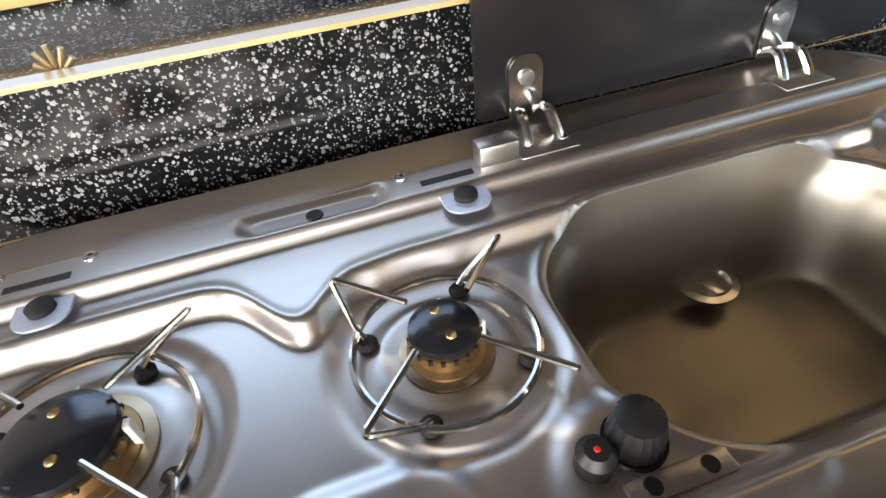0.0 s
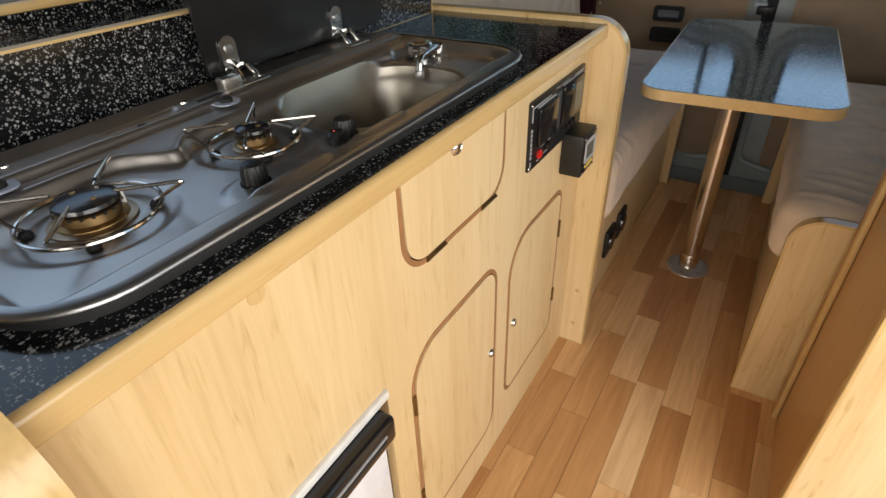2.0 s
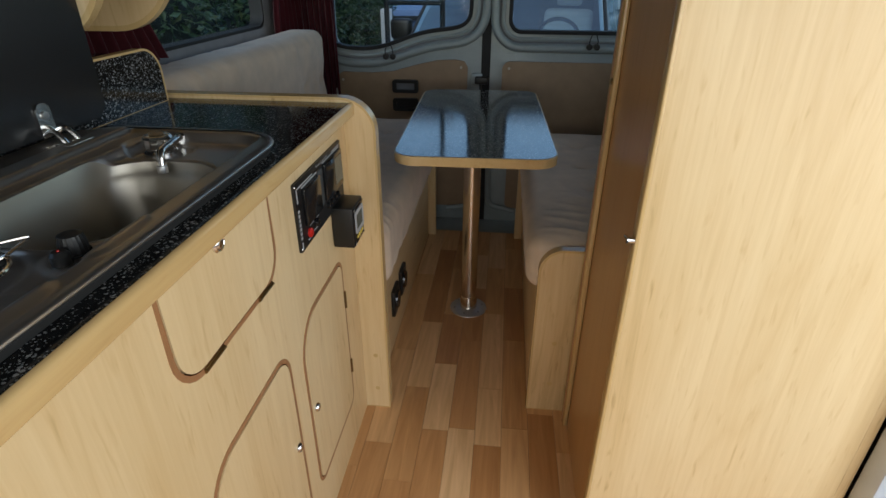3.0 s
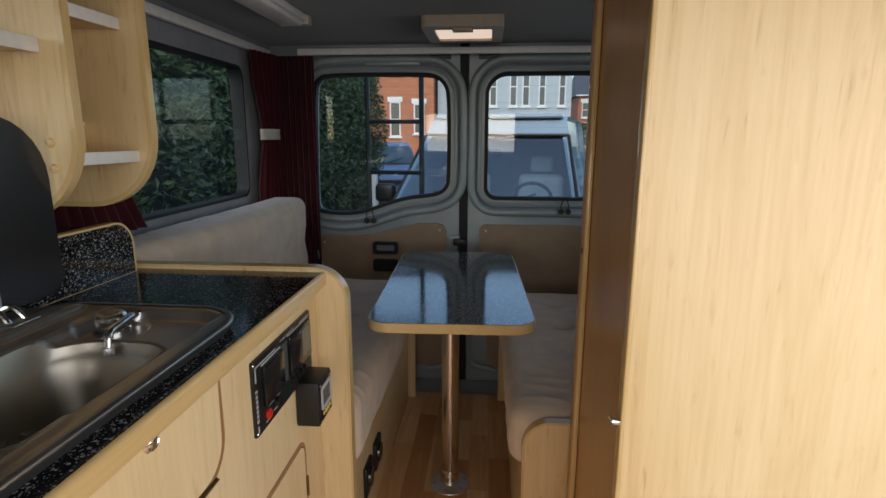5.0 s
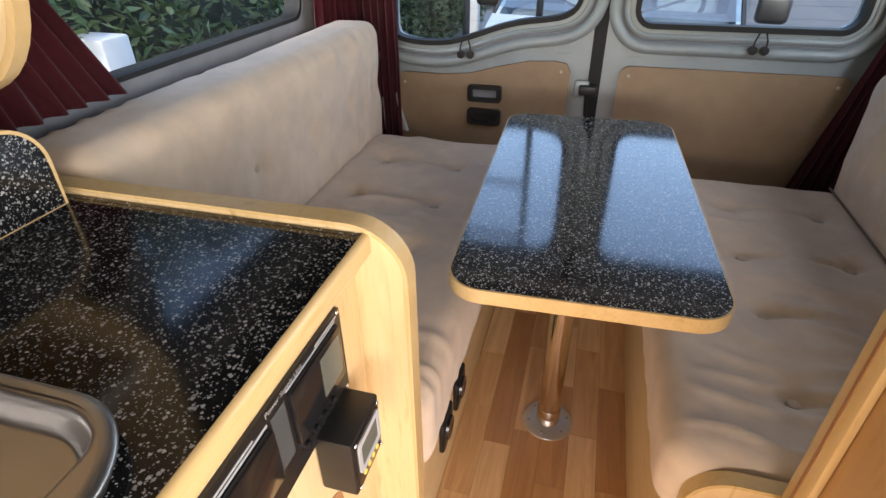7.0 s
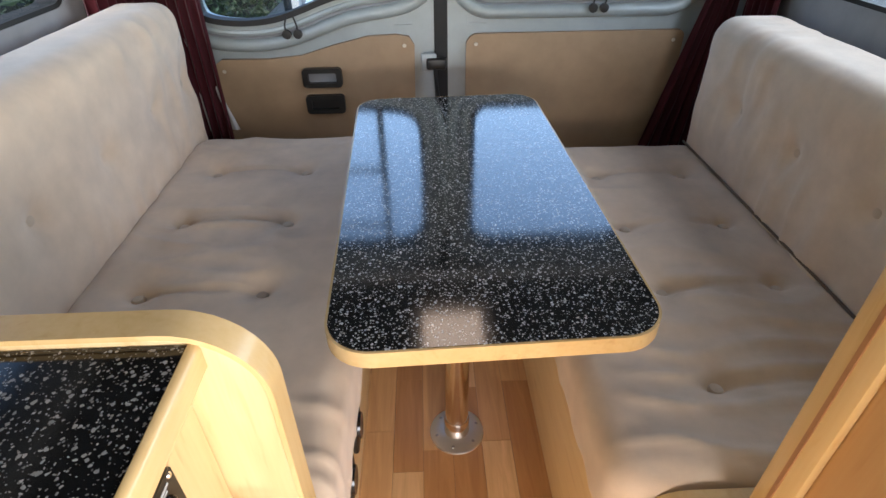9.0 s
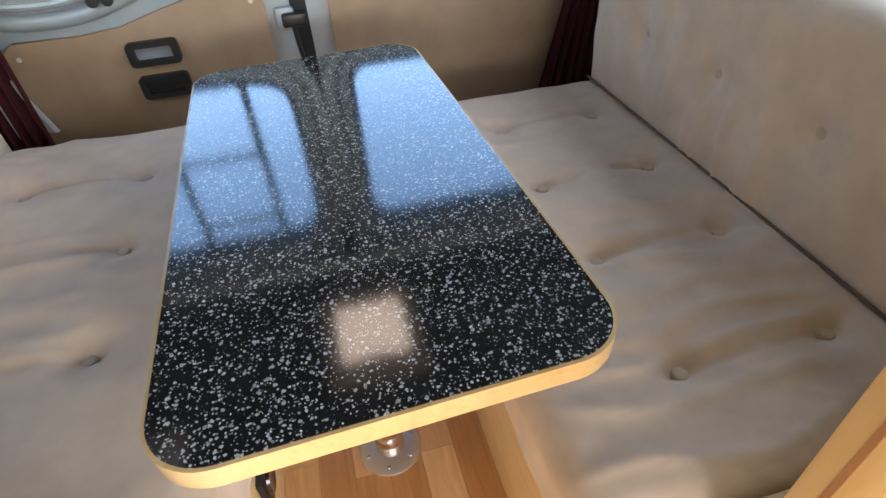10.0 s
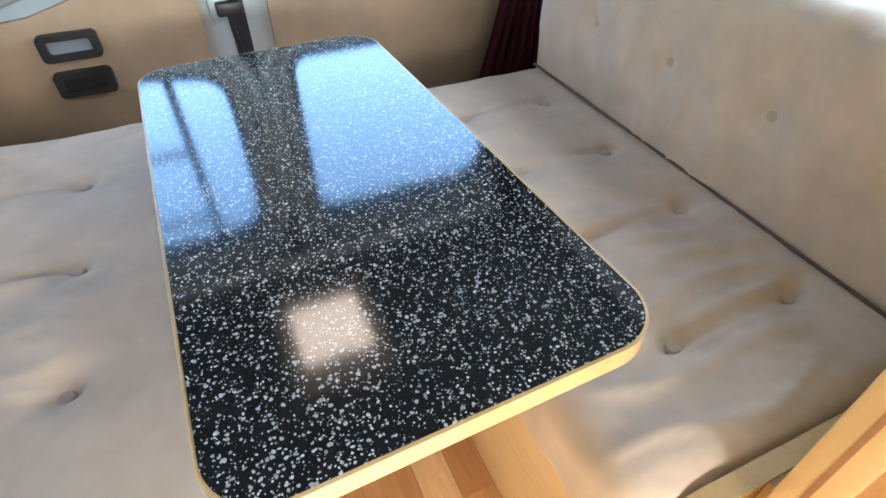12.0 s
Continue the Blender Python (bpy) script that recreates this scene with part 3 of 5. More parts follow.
# ---------------- kitchen ----------------
def hob_height(u, v):
    """Height of the pressed steel tray at u along the van, v across it."""
    edge = rbox_sdf(u, v, HC[0], HC[1], HC[2], HC[3], 0.085)
    inner = smooth01(0.013, 0.030, -edge)
    z = 0.8925
    # flat outer ledge, raised rail with the screws, lower ledge, then the tray
    rail = smooth01(-0.572, -0.566, v) * smooth01(-0.528, -0.537, v) * smooth01(0.010, 0.030, -edge)
    z += 0.0065 * rail + 0.22 * max(0.0, -0.574 - v)
    back = -0.509 + 0.048 * math.exp(-((u - 0.486) / 0.030) ** 2) + 0.016 * smooth01(0.50, 0.54, u)
    ledge = smooth01(back + 0.012, back - 0.002, v)
    front = smooth01(-0.294, -0.308, v)
    z -= 0.018 * inner * front * (1 - ledge)
    z -= 0.004 * inner * ledge * smooth01(-0.537, -0.528, v)
    z += 0.0016 * math.exp(-((v - back + 0.003) / 0.006) ** 2) * inner
    # pressed pocket in the rail
    z -= 0.0060 * smooth01(0.005, -0.005, rbox_sdf(u, v, 0.508, -0.553, 0.050, 0.012, 0.011))
    for cu, cv, r in BURNERS:
        q = math.hypot(u - cu, v - cv)
        z -= 0.0032 * smooth01(r + 0.020, r + 0.007, q)
        z += 0.0016 * smooth01(r * 0.85, r * 0.70, q)
    # shallow swelling round the two gas knobs
    for cu in (0.487, 0.628):
        z += 0.0035 * smooth01(0.010, -0.004, rbox_sdf(u, v, cu + 0.012, -0.318, 0.052, 0.040, 0.036)) * inner
    # sink bowl with a crisp edge, curved walls and a gently dished floor
    d = rbox_sdf(u, v, 0.777, -0.402, 0.145, 0.094, 0.074)
    z += 0.0016 * math.exp(-((d - 0.004) / 0.004) ** 2) * smooth01(0.01, 0.03, -edge)
    z -= 0.014 * smooth01(0.001, -0.005, d) + 0.084 * smooth01(-0.002, -0.036, d) + 0.004 * smooth01(-0.03, -0.09, d)
    z -= 0.005 * smooth01(0.006, -0.004, rbox_sdf(u, v, 0.968, -0.452, 0.035, 0.05, 0.03))
    return z


HC = (0.636, -0.4385, 0.402, 0.1765)
BURNERS = ((0.365, -0.424, 0.0615), (0.561, -0.420, 0.0525))


def worktop_and_hob():
    top = thing("worktop", "black speckled laminate kitchen worktop with wood lip", "worktop")
    cut = rrect(HC[0] - HC[2] + 0.012, HC[0] + HC[2] - 0.012, HC[1] - HC[3] + 0.012, HC[1] + HC[3] - 0.012, 0.075)
    slab = [(v, u) for u, v in rrect(0.205, 1.3305, -0.86, -0.2405, 0)]
    part("slab", plate(slab, "z", 0.845, 0.876, [[(v, u) for u, v in cut]]), M_SPECK, top)
    part("lip", tube_lip(), M_EDGE, top, "rounded beech front lip")
    hob = thing("hob_and_sink", "stainless steel two-burner gas hob with sink", "hob", at=(0, 0, 0))
    bm = bmesh.new()
    nu, nv = 330, 150
    grid = {}
    for i in range(nu + 1):
        for j in range(nv + 1):
            u, v = HC[0] - HC[2] + 2 * HC[2] * i / nu, HC[1] - HC[3] + 2 * HC[3] * j / nv
            if rbox_sdf(u, v, HC[0], HC[1], HC[2], HC[3], 0.085) < -0.0085:
                grid[i, j] = bm.verts.new((v, u, hob_height(u, v)))
    for i in range(nu):
        for j in range(nv):
            q = [grid.get(k) for k in ((i, j), (i + 1, j), (i + 1, j + 1), (i, j + 1))]
            if all(q):
                bm.faces.new(q)
    # the bowl is a part of its own; the seam is drawn onto the bowl's outline
    def rim_distance(x, y):
        return rbox_sdf(y, x, 0.777, -0.402, 0.145, 0.094, 0.074) + 0.0005
    bowl = bmesh.new()
    deep = {f for f in bm.faces if rim_distance(f.calc_center_median().x, f.calc_center_median().y) < 0}
    for v in {v for f in deep for v in f.verts}:
        if any(f not in deep for f in v.link_faces):
            x, y, e = v.co.x, v.co.y, 0.0004
            d = rim_distance(x, y)
            gx, gy = (rim_distance(x + e, y) - rim_distance(x - e, y)) / (2 * e), (rim_distance(x, y + e) - rim_distance(x, y - e)) / (2 * e)
            x, y = x - gx * d, y - gy * d
            v.co = (x, y, hob_height(y, x))
    deep = list(deep)
    copies = {}
    for f in deep:
        for v in f.verts:
            if v not in copies:
                copies[v] = bowl.verts.new(v.co)
        bowl.faces.new([copies[v] for v in f.verts])
    bmesh.ops.delete(bm, geom=deep, context="FACES")
    part("tray", bm, M_STEEL, hob, angle=60)
    part("bowl", bowl, M_BOWL, hob, "brownish steel sink bowl, darker than the tray", 60)
    o = [(v, u) for u, v in rrect(HC[0] - HC[2], HC[0] + HC[2], HC[1] - HC[3], HC[1] + HC[3], 0.085, 12)]
    i_ = [(v, u) for u, v in rrect(HC[0] - HC[2] + 0.009, HC[0] + HC[2] - 0.009, HC[1] - HC[3] + 0.009, HC[1] + HC[3] - 0.009, 0.077, 12)]
    bm = bmesh.new()
    rows = [[bm.verts.new((x, y, z)) for x, y in offset_loop(o, -off)] for off, z in ((-0.010, 0.8884), (-0.001, 0.8886), (0.0, 0.8905), (-0.0015, 0.8930), (-0.005, 0.8946), (-0.0115, 0.8949))]
    for a, b in zip(rows, rows[1:]):
        for k in range(len(a)):
            bm.faces.new((a[k], a[(k + 1) % len(a)], b[(k + 1) % len(a)], b[k]))
    part("rim", bm, M_STEEL_RIM, hob, angle=60)
    # black band set under the rim to draw its shadow line
    part("rim_shadow_band", ring_band(offset_loop(o, 0.007), offset_loop(o, 0.014), "z", 0.8764, 0.8885), M_RUBBER, hob, "black band drawn as the shadow under the rim")
    for k, (cu, cv, r) in enumerate(BURNERS):
        burner(hob, cu, cv, r, k)
    for u, v, s in ((0.486, -0.336, 0.95), (0.626, -0.335, 0.95)):
        kn = part("gas_knob", knob_mesh(v, u, 0.878, 0.0135 * s), M_BLACK, hob, "black ribbed plastic gas knob")
        part("knob_collar", lathe([(0.0165, 0), (0.0155, 0.004)], (v, u, 0.876), 24), M_BLACK_GLOSS, kn)
    ig = part("ignition_button", lathe([(0.0095, 0), (0.0095, 0.011), (0.006, 0.015)], (-0.331, 0.603, 0.877), 20), M_BLACK, hob)
    part("button_dot", lathe([(0.0016, 0), (0.0012, 0.001)], (-0.331, 0.603, 0.892), 10), M_RED, ig)
    clip = part("plate_clip", box(-0.319, -0.306, 0.609, 0.662, 0.8745, 0.8805, 0.0025), M_STEEL, hob, "pressed steel clip plate")
    for u in (0.621, 0.650):
        part("clip_hole", lathe([(0.0045, 0), (0.004, 0.0006)], (-0.3125, u, 0.8804), 12), M_BLACK, clip)
    for u in (0.304, 0.361, 0.575, 0.705):
        sc = part("screw", lathe([(0.0052, 0), (0.0048, 0.002), (0.002, 0.0022)], (-0.562, u, 0.8986), 14), M_CHROME, hob)
        part("screw_recess", lathe([(0.0018, 0), (0.0016, 0.0006)], (-0.562, u, 0.9006), 8), M_BLACK, sc)
    part("rail_hole", lathe([(0.0065, 0), (0.006, 0.001)], (-0.552, 0.508, 0.8930), 14), M_BLACK, hob)
    for u in (0.337, 0.612):
        tab = part("lid_tab", plate([(v, q) for q, v in rrect(u - 0.017, u + 0.017, -0.546, -0.509, (0.0, 0.0, 0.013, 0.013))], "z", 0.8935, 0.8955), M_BLUE_TAB, hob, "bright steel lid tab with rubber buffer")
        part("buffer", lathe([(0.0085, 0), (0.0085, 0.004), (0.005, 0.006)], (-0.525, u, 0.8955), 16), M_RUBBER, tab)
        part("slot", box(-0.551, -0.545, u - 0.026, u + 0.014, 0.893, 0.8996), M_BLACK, tab)
    dr = part("drain", lathe([(0.024, 0), (0.025, 0.003), (0.019, 0.004), (0.017, 0.001)], (-0.468, 0.792, 0.7905), 28), M_CHROME, hob, "chrome sink waste")
    part("drain_bar", box(-0.485, -0.451, 0.787, 0.797, 0.7915, 0.795, 0.001), M_CHROME, dr)
    tap = thing("folding_tap", "chrome folding sink tap with round knob", "tap")
    part("base", lathe([(0.026, 0), (0.026, 0.004), (0.022, 0.007), (0.019, 0.009)], (-0.456, 0.972, 0.8695), 28), M_CHROME, tap)
    bm = lathe([(0.018, 0), (0.0215, 0.003), (0.0225, 0.017), (0.0195, 0.021), (0.005, 0.022)], (-0.456, 0.972, 0.878), 12)
    part("knob", bm, M_CHROME, tap, "faceted chrome tap knob", 20)
    part("knob_cap", lathe([(0.012, 0), (0.011, 0.0012), (0.003, 0.0016)], (-0.456, 0.972, 0.9000), 18), M_SCORCH, tap)
    part("swivel", lathe([(0.0095, 0), (0.0095, 0.018), (0.006, 0.021)], (-0.445, 1.014, 0.869), 18), M_CHROME, tap)
    part("spout", tube(bend([(-0.445, 1.016, 0.882), (-0.436, 0.995, 0.888), (-0.416, 0.912, 0.891), (-0.413, 0.905, 0.868)], 0.010), 0.0062, 12), M_CHROME, tap)
    part("nozzle", lathe([(0.0075, 0), (0.0078, 0.010), (0.0066, 0.012)], (-0.413, 0.905, 0.8615), 16), M_STEEL_RIM, tap)
    # smoked glass lid over the sink, standing open on two hinges
    lid = thing("glass_lid", "smoked black glass sink lid standing open", "glass lid")
    part("glass", plate(rrect(0.650, 1.062, 0.905, 1.192, (0.006, 0.03, 0.10, 0.03)), "x", -0.606, -0.600, bevel=0.001), M_LID, lid)
    for u in (0.690, 0.925):
        hg = part("hinge_plate", plate(rrect(u - 0.014, u + 0.014, 0.905, 0.955, (0, 0, 0.013, 0.013)), "x", -0.599, -0.5965, bevel=0.0006), M_CHROME, lid, "chrome lid hinge")
        part("hinge_bolt", lathe([(0.0065, 0), (0.006, 0.003), (0.002, 0.0035)], (-0.5965, u, 0.937), 14, "x"), M_STEEL_RIM, hg)
        for s in (-1, 1):
            part("hinge_arm", tube(bend([(-0.598, u + s * 0.010, 0.908), (-0.580, u + s * 0.011, 0.918), (-0.565, u + s * 0.013, 0.902), (-0.560, u + s * 0.013, 0.893)], 0.012), 0.0042, 8), M_CHROME, hg)
        part("hinge_foot", box(-0.572, -0.545, u - 0.026, u + 0.022, 0.896, 0.900, 0.001), M_STEEL, hg)
    part("hinge_bracket", box(-0.566, -0.548, 0.632, 0.664, 0.895, 0.915, 0.003), M_STEEL, lid)


def tube_lip():
    """Rounded lip along the front of the worktop, standing a little above it."""
    prof = rrect(-0.2402, -0.2315, 0.849, 0.8775, (0.002, 0.004, 0.0075, 0.001), 5)
    bm = plate(prof, "y", 0.205, 1.3305)
    return bm


def knob_mesh(x, y, z, r):
    bm = bmesh.new()
    n = 40
    prof = ((r * 1.05, 0.002), (r, 0.012), (r * 0.86, 0.021), (r * 0.5, 0.023))
    rows = []
    for rr, h in prof:
        rows.append([bm.verts.new((x + rr * (1 + 0.05 * (k % 2)) * math.cos(2 * math.pi * k / n), y + rr * (1 + 0.05 * (k % 2)) * math.sin(2 * math.pi * k / n), z + h)) for k in range(n)])
    for a, b in zip(rows, rows[1:]):
        for k in range(n):
            bm.faces.new((a[k], a[(k + 1) % n], b[(k + 1) % n], b[k]))
    bm.faces.new(rows[0])
    bm.faces.new(rows[-1])
    return bm


def burner(hob, cu, cv, r, k):
    z = 0.8725
    s = 1.0 if k == 0 else 0.70
    b = part("burner", lathe([(0.033 * s, 0.0), (0.032 * s, 0.003), (0.027 * s, 0.005), (0.026 * s, 0.0125), (0.029 * s, 0.015), (0.024 * s, 0.0165)], (cv, cu, z + 0.002), 36), M_BRASS, hob, "heat-stained brass gas burner")
    part("drip_ring", lathe([(0.039 * s, 0), (0.039 * s, 0.0018), (0.034 * s, 0.003)], (cv, cu, z + 0.0008), 36), M_SCORCH, b)
    cap = part("burner_cap", lathe([(0.027 * s, 0), (0.0288 * s, 0.002), (0.0278 * s, 0.0052), (0.021 * s, 0.0075), (0.006 * s, 0.0085)], (cv, cu, z + 0.0185), 36), M_ENAMEL, b, "glossy black enamel burner cap")
    for i in range(18):
        a = 2 * math.pi * i / 18
        part("flame_slot", box(-0.0012, 0.0012, -0.0012, 0.0012, 0, 0.003), M_RUBBER, b).location = (cv + 0.0283 * s * math.cos(a), cu + 0.0283 * s * math.sin(a), z + 0.0145)
    for a in (0.15, 3.3):
        part("cap_rivet", lathe([(0.0032, 0), (0.0026, 0.001), (0.001, 0.0004)], (cv + 0.014 * s * math.cos(a), cu + 0.014 * s * math.sin(a), z + 0.0262), 12), M_BRASS, cap)
    part("spark_pin", tube([(cv - 0.030 * s, cu + 0.004, z), (cv - 0.030 * s, cu + 0.004, z + 0.022)], 0.0012, 6), M_CHROME, b)
    part("flame_sensor", box(cv - 0.002, cv + 0.004, cu + 0.029 * s, cu + 0.033 * s, z, z + 0.021, 0.001), M_WHITE, b)
    tv = part("pan_support", tube([(cv + r * math.cos(2 * math.pi * i / 56), cu + r * math.sin(2 * math.pi * i / 56), z + 0.008) for i in range(56)], 0.0024, 8, True), M_WIRE, hob, "chromed wire pan support ring")
    for q in range(4):
        a = radians(45 + 90 * q)

        def p(rad, off, h, a=a):
            return (cv + rad * math.cos(a) - off * math.sin(a), cu + rad * math.sin(a) + off * math.cos(a), z + h)
        pr = part("support_prong", tube(bend([p(r * 0.46, -0.003, 0.029), p(r * 1.44, -0.002, 0.029), p(r * 0.97, 0.013, 0.009), p(r * 0.86, 0.014, 0.006)], 0.005), 0.0019, 8), M_WIRE, tv)
        part("foot", lathe([(0.0062, 0), (0.0066, 0.002), (0.0045, 0.005)], p(r * 0.86, 0.014, 0.0), 14), M_RUBBER, pr)


def cabinet_door(cab, name, outline, hinges, knob, label):
    d = part(name, plate(offset_loop(outline, -0.0075), "x", KF - 0.014, KF + 0.002, bevel=0.0015), M_WOOD_Z, cab, label)
    part("edge_band", ring_band(offset_loop(outline, 0.003), offset_loop(outline, -0.0052), "x", KF - 0.014, KF + 0.0012), M_GROOVE, d)
    for (u0, v0), (u1, v1) in hinges:
        h = part("hinge", box(KF - 0.002, KF + 0.0035, min(u0, u1), max(u0, u1), min(v0, v1), max(v0, v1), 0.001), M_HINGE, d, "small brass butt hinge")
        if abs(u1 - u0) > abs(v1 - v0):
            part("hinge_pin", tube([(KF + 0.004, u0, (v0 + v1) / 2), (KF + 0.004, u1, (v0 + v1) / 2)], 0.002, 6), M_HINGE, h)
        else:
            part("hinge_pin", tube([(KF + 0.004, (u0 + u1) / 2, v0), (KF + 0.004, (u0 + u1) / 2, v1)], 0.002, 6), M_HINGE, h)
    u, v, r = knob
    k = part("push_knob", lathe([(r, 0), (r, 0.003), (r * 0.8, 0.006), (r * 0.68, 0.004), (r * 0.6, 0.006), (r * 0.3, 0.008)], (KF + 0.001, u, v), 24, "x"), M_CHROME, d, "satin chrome push-button knob")
    return k


def kitchen():
    cab = thing("kitchen_cabinet", "pale beech kitchen unit with rounded cupboard doors", "kitchen unit")
    drawer = rrect(0.615, 0.905, 0.695, 0.8435, (0.055, 0.055, 0, 0))
    door2 = rrect(0.608, 0.890, 0.10, 0.552, (0.04, 0.045, 0.045, 0.075))
    door3 = rrect(0.948, 1.218, 0.135, 0.552, (0.03, 0.03, 0.03, 0.09))
    fridge = rrect(0.235, 0.550, 0.02, 0.552, 0.004, 2)
    outer = [(0.205, 0.0), (1.3305, 0.0), (1.3305, 0.8455), (0.205, 0.8455)]
    drawer_hole = [(u, min(v, 0.844)) for u, v in drawer]
    part("front_panel", plate(outer, "x", KF - 0.015, KF, [drawer_hole, door2, door3, fridge]), M_WOOD_Z, cab)
    part("carcass_back", box(-0.86, -0.845, 0.205, 1.33, 0.0, 0.85), M_WOOD_Z, cab)
    part("carcass_inside", box(KF - 0.30, KF - 0.05, 0.58, 1.32, 0.02, 0.70), M_WOOD_Z, cab)
    cabinet_door(cab, "flap_door", drawer_hole, [((0.665, 0.692), (0.715, 0.700)), ((0.825, 0.692), (0.875, 0.700))], (0.748, 0.832, 0.013), "beech drop-down flap with rounded corners")
    cabinet_door(cab, "cupboard_door", door2, [((0.605, 0.43), (0.613, 0.475)), ((0.605, 0.18), (0.613, 0.225))], (0.870, 0.338, 0.010), "beech cupboard door with rounded corners")
    cabinet_door(cab, "cupboard_door", door3, [((1.213, 0.42), (1.221, 0.465)), ((1.213, 0.225), (1.221, 0.265))], (0.975, 0.338, 0.010), "beech cupboard door with rounded corners")
    part("cover_cap", lathe([(0.0105, 0), (0.010, 0.0012), (0.004, 0.0016)], (KF, 0.397, 0.826), 20, "x"), M_EDGE_Z, cab, "round beech screw cover")
    # end panels stand proud of the front and above the worktop
    for name, y0, y1, x1 in (("end_panel", 1.331, 1.359, -0.190), ("end_panel", 0.180, 0.204, -0.190)):
        out = rrect(-0.86, x1, 0.0, 0.905 if y0 < 1 else 0.884, (0, 0, 0.072, 0.0), 10)
        e = part(name, plate(out, "y", y0 + 0.001, y1 - 0.001), M_WOOD_Z, cab, "beech end panel with rounded corner")
        part("edge_trim", ring_band(offset_loop(out, 0.003), offset_loop(out, -0.0022), "y", y0 - 0.0008, y1 + 0.0008), M_EDGE_Z, e)
        if y0 > 1:
            for z in (0.07, 0.187):
                part("dowel_cap", lathe([(0.0065, 0), (0.005, 0.0015)], (-0.222, y0, z), 14, "y"), M_EDGE, e)
    # fridge behind its opening
    fr = thing("fridge", "white fridge door with black grip handle", "fridge")
    part("body", box(KF - 0.45, KF - 0.06, 0.238, 0.547, 0.024, 0.548), M_FRIDGE, fr)
    part("door", box(KF - 0.055, KF - 0.004, 0.243, 0.540, 0.03, 0.520, 0.006), M_FRIDGE, fr)
    part("frame_edge", box(KF - 0.02, KF + 0.006, 0.236, 0.549, 0.536, 0.551, 0.002), M_WHITE, fr)
    h = part("handle", box(KF - 0.004, KF + 0.030, 0.245, 0.530, 0.488, 0.535, 0.009, 3), M_BLACK_GLOSS, fr, "glossy black plastic grip")
    part("handle_recess", box(KF + 0.020, KF + 0.0315, 0.262, 0.505, 0.502, 0.516, 0.003), M_RUBBER, h)
    part("handle_line", box(KF + 0.028, KF + 0.0325, 0.262, 0.505, 0.5165, 0.519, 0.0005), M_GREY, h)
    # splashback and the shelf behind it
    sp = thing("splashback", "black speckled splashback board with beech edging", "splashback")
    out = rrect(0.205, 1.306, 0.8765, 0.985, (0, 0, 0.05, 0.0), 8)
    part("board", plate(out, "x", -0.660, -0.643), M_SPECK, sp)
    part("edging", ring_band(offset_loop(out, 0.004), offset_loop(out, -0.0005), "x", -0.661, -0.642), M_EDGE, sp)
    sh = thing("window_shelf", "black speckled shelf behind the splashback", "shelf")
    part("board", box(-0.800, -0.664, 0.205, 1.28, 0.955, 0.975), M_SPECK, sh)
    part("back_board", box(-0.815, -0.8005, 0.205, 1.28, 0.955, 0.9985), M_SPECK, sh)
    part("edging", box(-0.818, -0.797, 0.205, 1.28, 0.999, 1.012, 0.004), M_EDGE, sh)
    # little brass ornament shaped like an open hand with five fingers
    orn = thing("hand_ornament", "tiny brass ornament shaped like an open hand", "ornament")
    part("ornament_base", lathe([(0.006, 0), (0.007, 0.004), (0.004, 0.008)], (-0.676, 0.350, 0.975), 12), M_ORNAMENT, orn)
    for k in range(5):
        a = radians(-56 + 28 * k)
        ln = 0.014 + 0.006 * math.cos(a * 1.3)
        part("finger", tube([(-0.676, 0.350 + 0.003 * math.sin(a), 0.981), (-0.675, 0.350 + ln * math.sin(a), 0.981 + ln * math.cos(a))], 0.0022, 8), M_ORNAMENT, orn)
    # control panel and meter
    ps = thing("power_panel", "black power supply panel with switches and red button", "control panel")
    face = rrect(0.998, 1.272, 0.682, 0.812, 0.004, 3)
    part("face_plate", plate(face, "x", KF + 0.0005, KF + 0.005, bevel=0.001), M_BLACK, ps)
    X = KF + 0.005
    part("fuse_cover", box(X - 0.001, X + 0.008, 1.030, 1.112, 0.722, 0.792, 0.003), M_BLACK_GLOSS, ps, "smoked fuse cover")
    part("display_frame", box(X - 0.001, X + 0.007, 1.148, 1.258, 0.722, 0.798, 0.003), M_BLACK_GLOSS, ps)
    part("display", box(X + 0.006, X + 0.0075, 1.205, 1.250, 0.735, 0.790), M_SCREEN, ps)
    part("label_panel", box(X - 0.001, X + 0.001, 1.118, 1.142, 0.720, 0.795), M_PAINT_DARK, ps)
    part("red_button", lathe([(0.009, 0), (0.009, 0.004), (0.006, 0.006)], (X, 1.046, 0.702), 18, "x"), M_RED, ps)
    part("switch_knob", lathe([(0.009, 0), (0.008, 0.008), (0.004, 0.009)], (X, 1.078, 0.708), 18, "x"), M_BLACK_GLOSS, ps)
    for k in range(4):
        part("rocker", lathe([(0.0065, 0), (0.006, 0.006), (0.003, 0.007)], (X, 1.160 + 0.021 * k, 0.708), 14, "x"), M_BLACK_GLOSS, ps)
